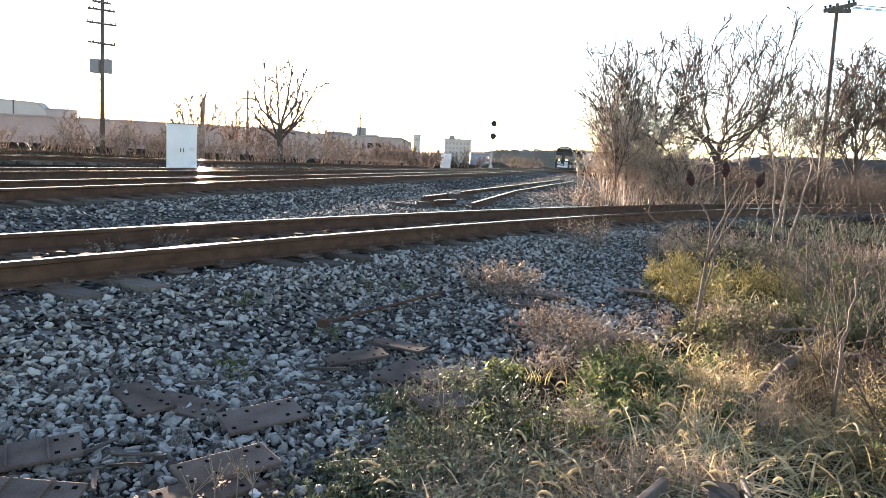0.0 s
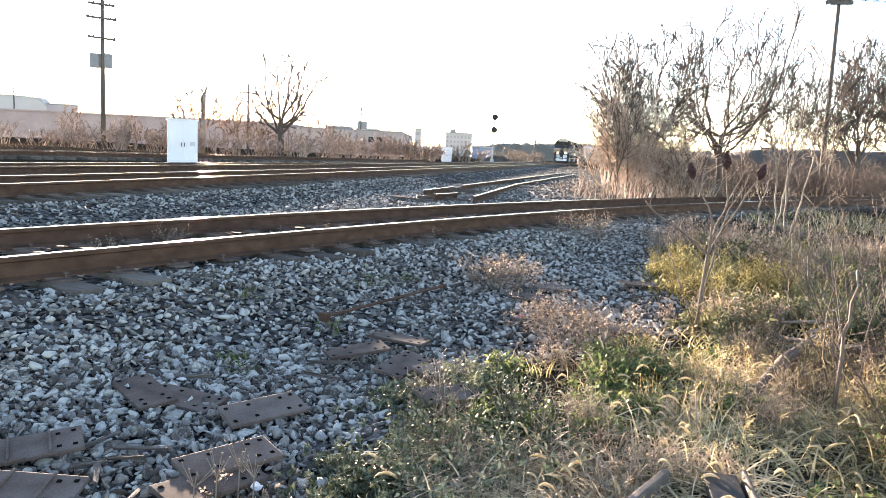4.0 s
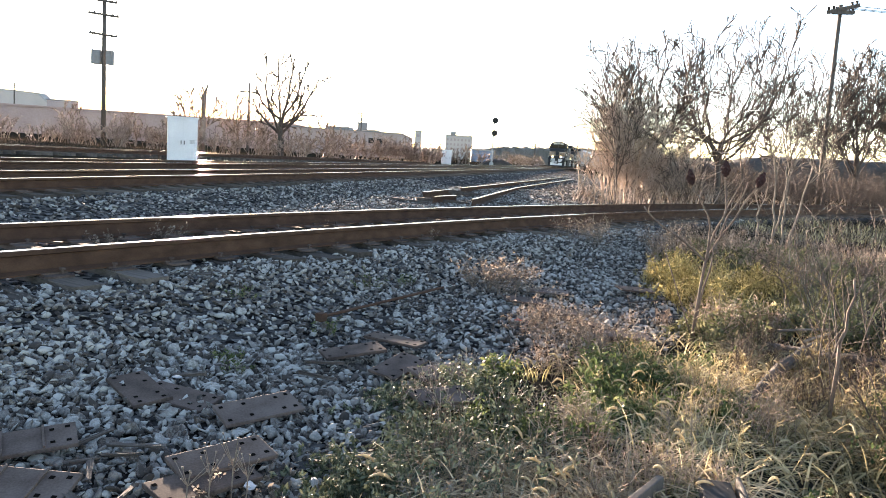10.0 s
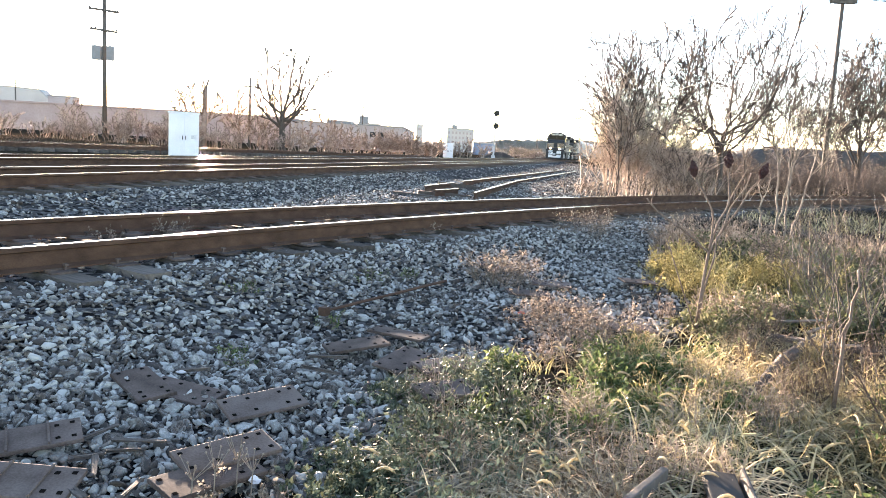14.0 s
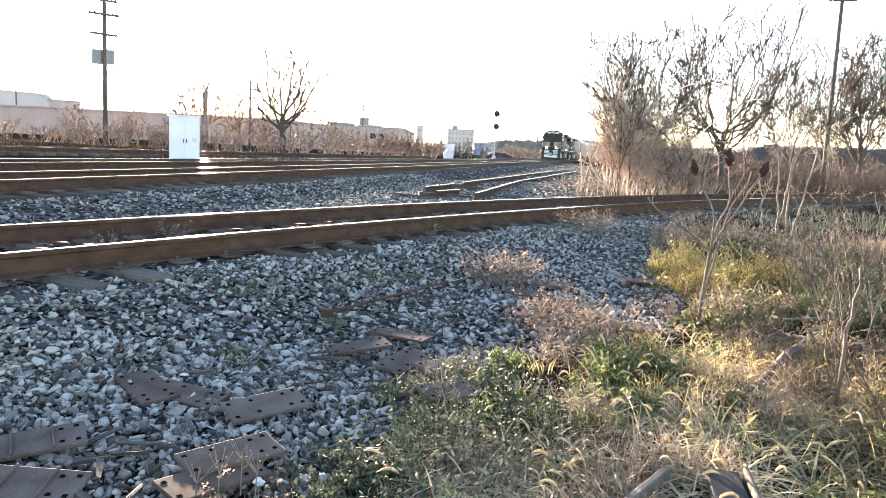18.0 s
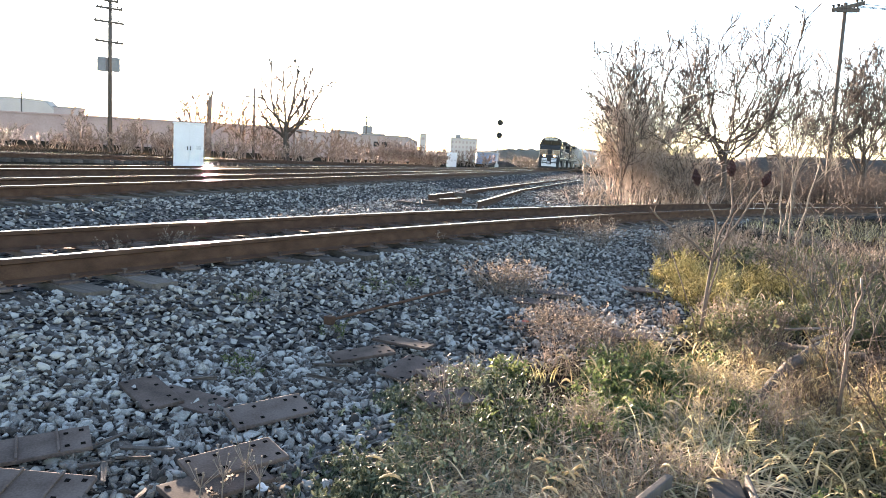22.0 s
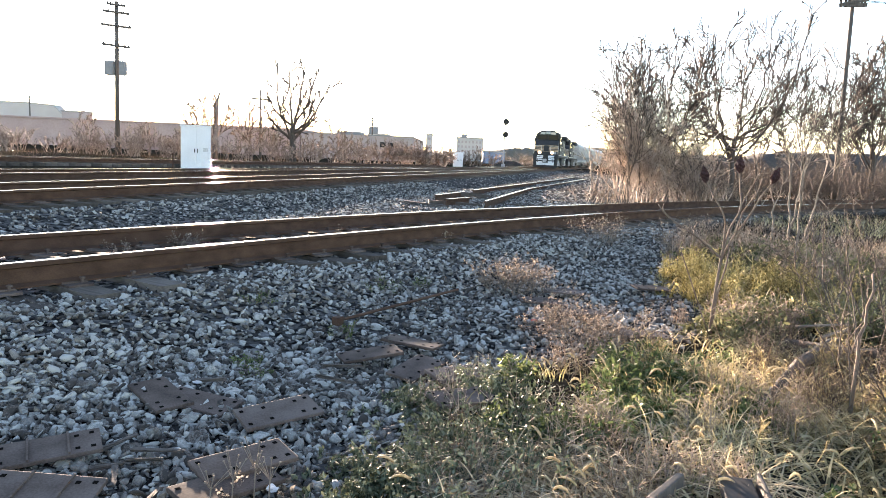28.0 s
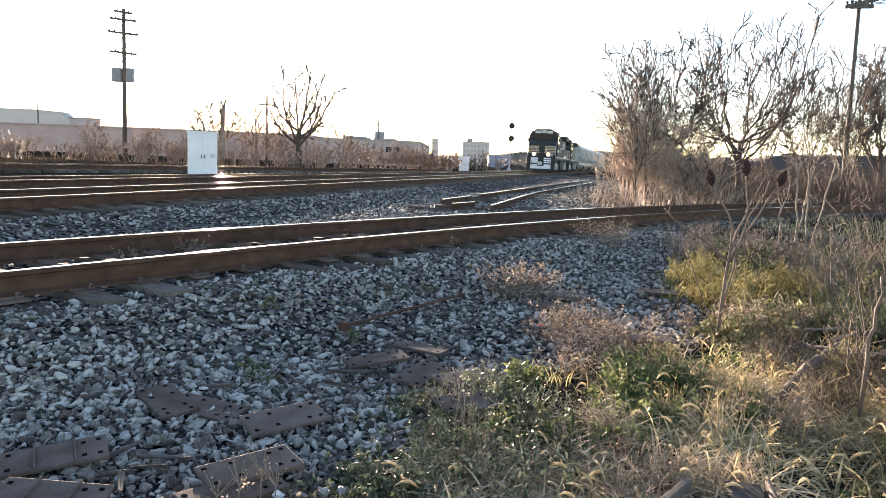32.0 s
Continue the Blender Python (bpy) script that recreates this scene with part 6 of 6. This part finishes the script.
weeds("dry broken leaves in front", spots(160, -0.3, 2.25, 0.5, 0.3, -0.25), 0.1, 0.012, 14, M_DULLDRY, long=2.2)


def clear(P):
    """Places off the half-hidden timbers."""
    x, y = P[:, 0] - 0.17 * (P[:, 1] - 2.3), P[:, 1]
    return P[~((x > 0.8) & (x < 1.08) & (y < 2.5))]


# golden foxtail grass
tip, out = turf("golden dry foxtail grass", clear(spots(850, 1.65, 3.4, 0.9, 1.0)), 0.23, 1.6, 0.0085, M_STRAW, 5, 0.8)
k = GR.permutation(len(tip))[:150]
foxtails("pale nodding foxtail seed heads", tip[k], out[k], M_HEAD, 0.085, 0.0055)
tip, out = turf("pale dry foxtail grass in front", clear(spots(600, 0.6, 2.5, 0.6, 0.42)), 0.19, 1.7, 0.0105, M_PALESTRAW, 5, 0.8)
k = GR.permutation(len(tip))[:90]
foxtails("pale nodding foxtail seed heads in front", tip[k], out[k], M_HEAD, 0.08, 0.0055)
turf("curled broad straw leaves in front", clear(spots(1250, 0.6, 2.5, 0.6, 0.42)), 0.19, 2.6, 0.0145, M_PALESTRAW, 8, 0.6)
turf("curled broad straw leaves", clear(spots(1300, 1.65, 3.3, 0.9, 1.1)), 0.2, 2.4, 0.0155, M_STRAW, 8, 0.6)
turf("tangled flattened straw", clear(spots(650, 1.65, 3.3, 0.9, 1.1)), 0.2, 2.2, 0.012, M_PALESTRAW, 6, 0.6)
sprigs("wiry dry weeds among pale straw", clear(spots(260, 0.6, 2.55, 0.6, 0.45)), 0.19, M_PINKDRY, 0.006)
sprigs("wiry golden weeds in straw", clear(spots(220, 1.7, 3.4, 0.9, 1.1)), 0.24, M_STRAW, 0.008)
sprigs("wiry reddish weeds in straw", spots(180, 1.9, 3.7, 0.9, 1.0), 0.27, M_PINKDRY, 0.008)
sprigs("wiry brown weeds in the brambles", spots(420, 2.6, 3.8, 0.8, 1.4), 0.33, M_BRUSH, 0.007, 8)
sprigs("wiry golden weeds in the brambles", spots(260, 2.5, 3.6, 0.8, 1.2), 0.3, M_STRAW, 0.008, 8)
turf("curled straw leaves under the brambles", spots(900, 2.6, 3.9, 0.8, 1.3), 0.18, 2.2, 0.011, M_STRAW, 6, 0.6)
weeds("small green weeds at the foot of dry grass", spots(70, 1.5, 2.3, 0.15, 0.15), 0.14, 0.014, 22, M_GREEN)
weeds("scattered green weeds under brambles", spots(90, 2.3, 3.1, 0.5, 0.6), 0.18, 0.013, 22, M_GREEN)
# yellow-green growth along the middle
turf("yellow-green grass mound", spots(800, 3.1, 7.0, 1.1, 1.3), 0.25, 1.3, 0.022, M_YELLOWGREEN)
turf("dry straw in the yellow mound", spots(520, 3.0, 7.0, 1.2, 1.3), 0.32, 1.4, 0.017, M_STRAW)
sprigs("yellow feathery weeds", spots(540, 2.95, 7.2, 1.0, 1.1), 0.36, M_YELLOWGREEN, 0.013, 8, r=0.0045, pods=2)
weeds("yellowing low weeds in the mound", spots(260, 2.9, 6.7, 0.9, 1.0), 0.2, 0.016, 22, M_YELLOWGREEN, long=2.6)
weeds("dark olive weeds under taller stems", spots(340, 2.6, 5.7, 0.8, 0.8), 0.22, 0.017, 20, M_OLIVE, long=2.6)
sprigs("wiry reddish weeds before the mound", spots(180, 2.4, 5.3, 0.8, 0.7), 0.3, M_PINKDRY, 0.016, r=0.004)
turf("curled straw leaves before the mound", spots(600, 2.2, 5.0, 0.8, 0.6), 0.2, 2.0, 0.011, M_STRAW, 6, 0.7)
turf("green grass beyond the weeds", spots(2600, 5.6, 10.2, 2.0, 2.6), 0.22, 1.3, 0.0125, M_GREEN)
weeds("olive weeds beyond the yellow mound", spots(480, 4.6, 9.0, 1.5, 2.0), 0.26, 0.026, 18, M_OLIVE)
sprigs("wiry tan weeds beyond the mound", spots(360, 4.6, 9.4, 1.6, 2.4), 0.38, M_PINKDRY, 0.026, 7, r=0.006)
turf("tan dry grass along the track", spots(3200, 6.0, 12.5, 3.2, 3.6), 0.22, 1.4, 0.0125, M_PINKDRY)
turf("tan dry grass beside the gravel", spots(1800, 3.8, 10.2, 1.3, 2.6, 0.0), 0.3, 1.3, 0.011, M_PINKDRY)
turf("tan dry grass further on", spots(3400, 11.0, 16.5, 4.5, 4.0), 0.26, 1.3, 0.015, M_STRAW)

# stalks with round seed pods in front of the plates
for i, (x, y, h) in enumerate(((-0.74, 2.27, 0.17), (-0.68, 2.33, 0.2), (-0.8, 2.22, 0.14), (-0.62, 2.3, 0.15))):
    t = thing("seed_stalk", pose(x, y, 0.02), "pale dry stalk with small round seed pods", "weed", "seed stalks")
    rr = random.Random(i)
    tips = [(rr.uniform(-0.06, 0.06), rr.uniform(-0.05, 0.05), h * rr.uniform(0.7, 1.05)) for _ in range(7)]
    part("stalk", rods(((0, 0, -0.03), (0.005, 0, h * 0.5), 0.0025), sides=5), M_PALESTEM, t)
    for q in tips:
        part("branch", rods(((0.005, 0, h * 0.45), q, 0.0014), sides=5), M_PALESTEM, t)
        bm = bmesh.new()
        bmesh.ops.create_icosphere(bm, subdivisions=1, radius=0.0045, matrix=Matrix.Translation(q))
        part("seed_pod", bm, M_PALESTEM, t)

# leaf litter and rough grass beyond the near track
n = 7000
x, y = GR.uniform(3, 22, n), GR.uniform(16, 34, n)
ok = (near_offset(x, y) > 2.0) & (soil(x, y) > 0.4)
turf("rough tan grass beyond the track", np.c_[x, y, height(x, y) - 0.04][ok], 0.3, 0.8, 0.022, M_PINKDRY)
n = 7000
x, y = GR.uniform(-45, 2, n), GR.uniform(36, 62, n)
ok = main_offset(x, y) > 13
turf("rough brown grass along the scrub", np.c_[x, y, height(x, y) - 0.04][ok], 0.3, 0.8, 0.03, M_BRUSH)

motions()
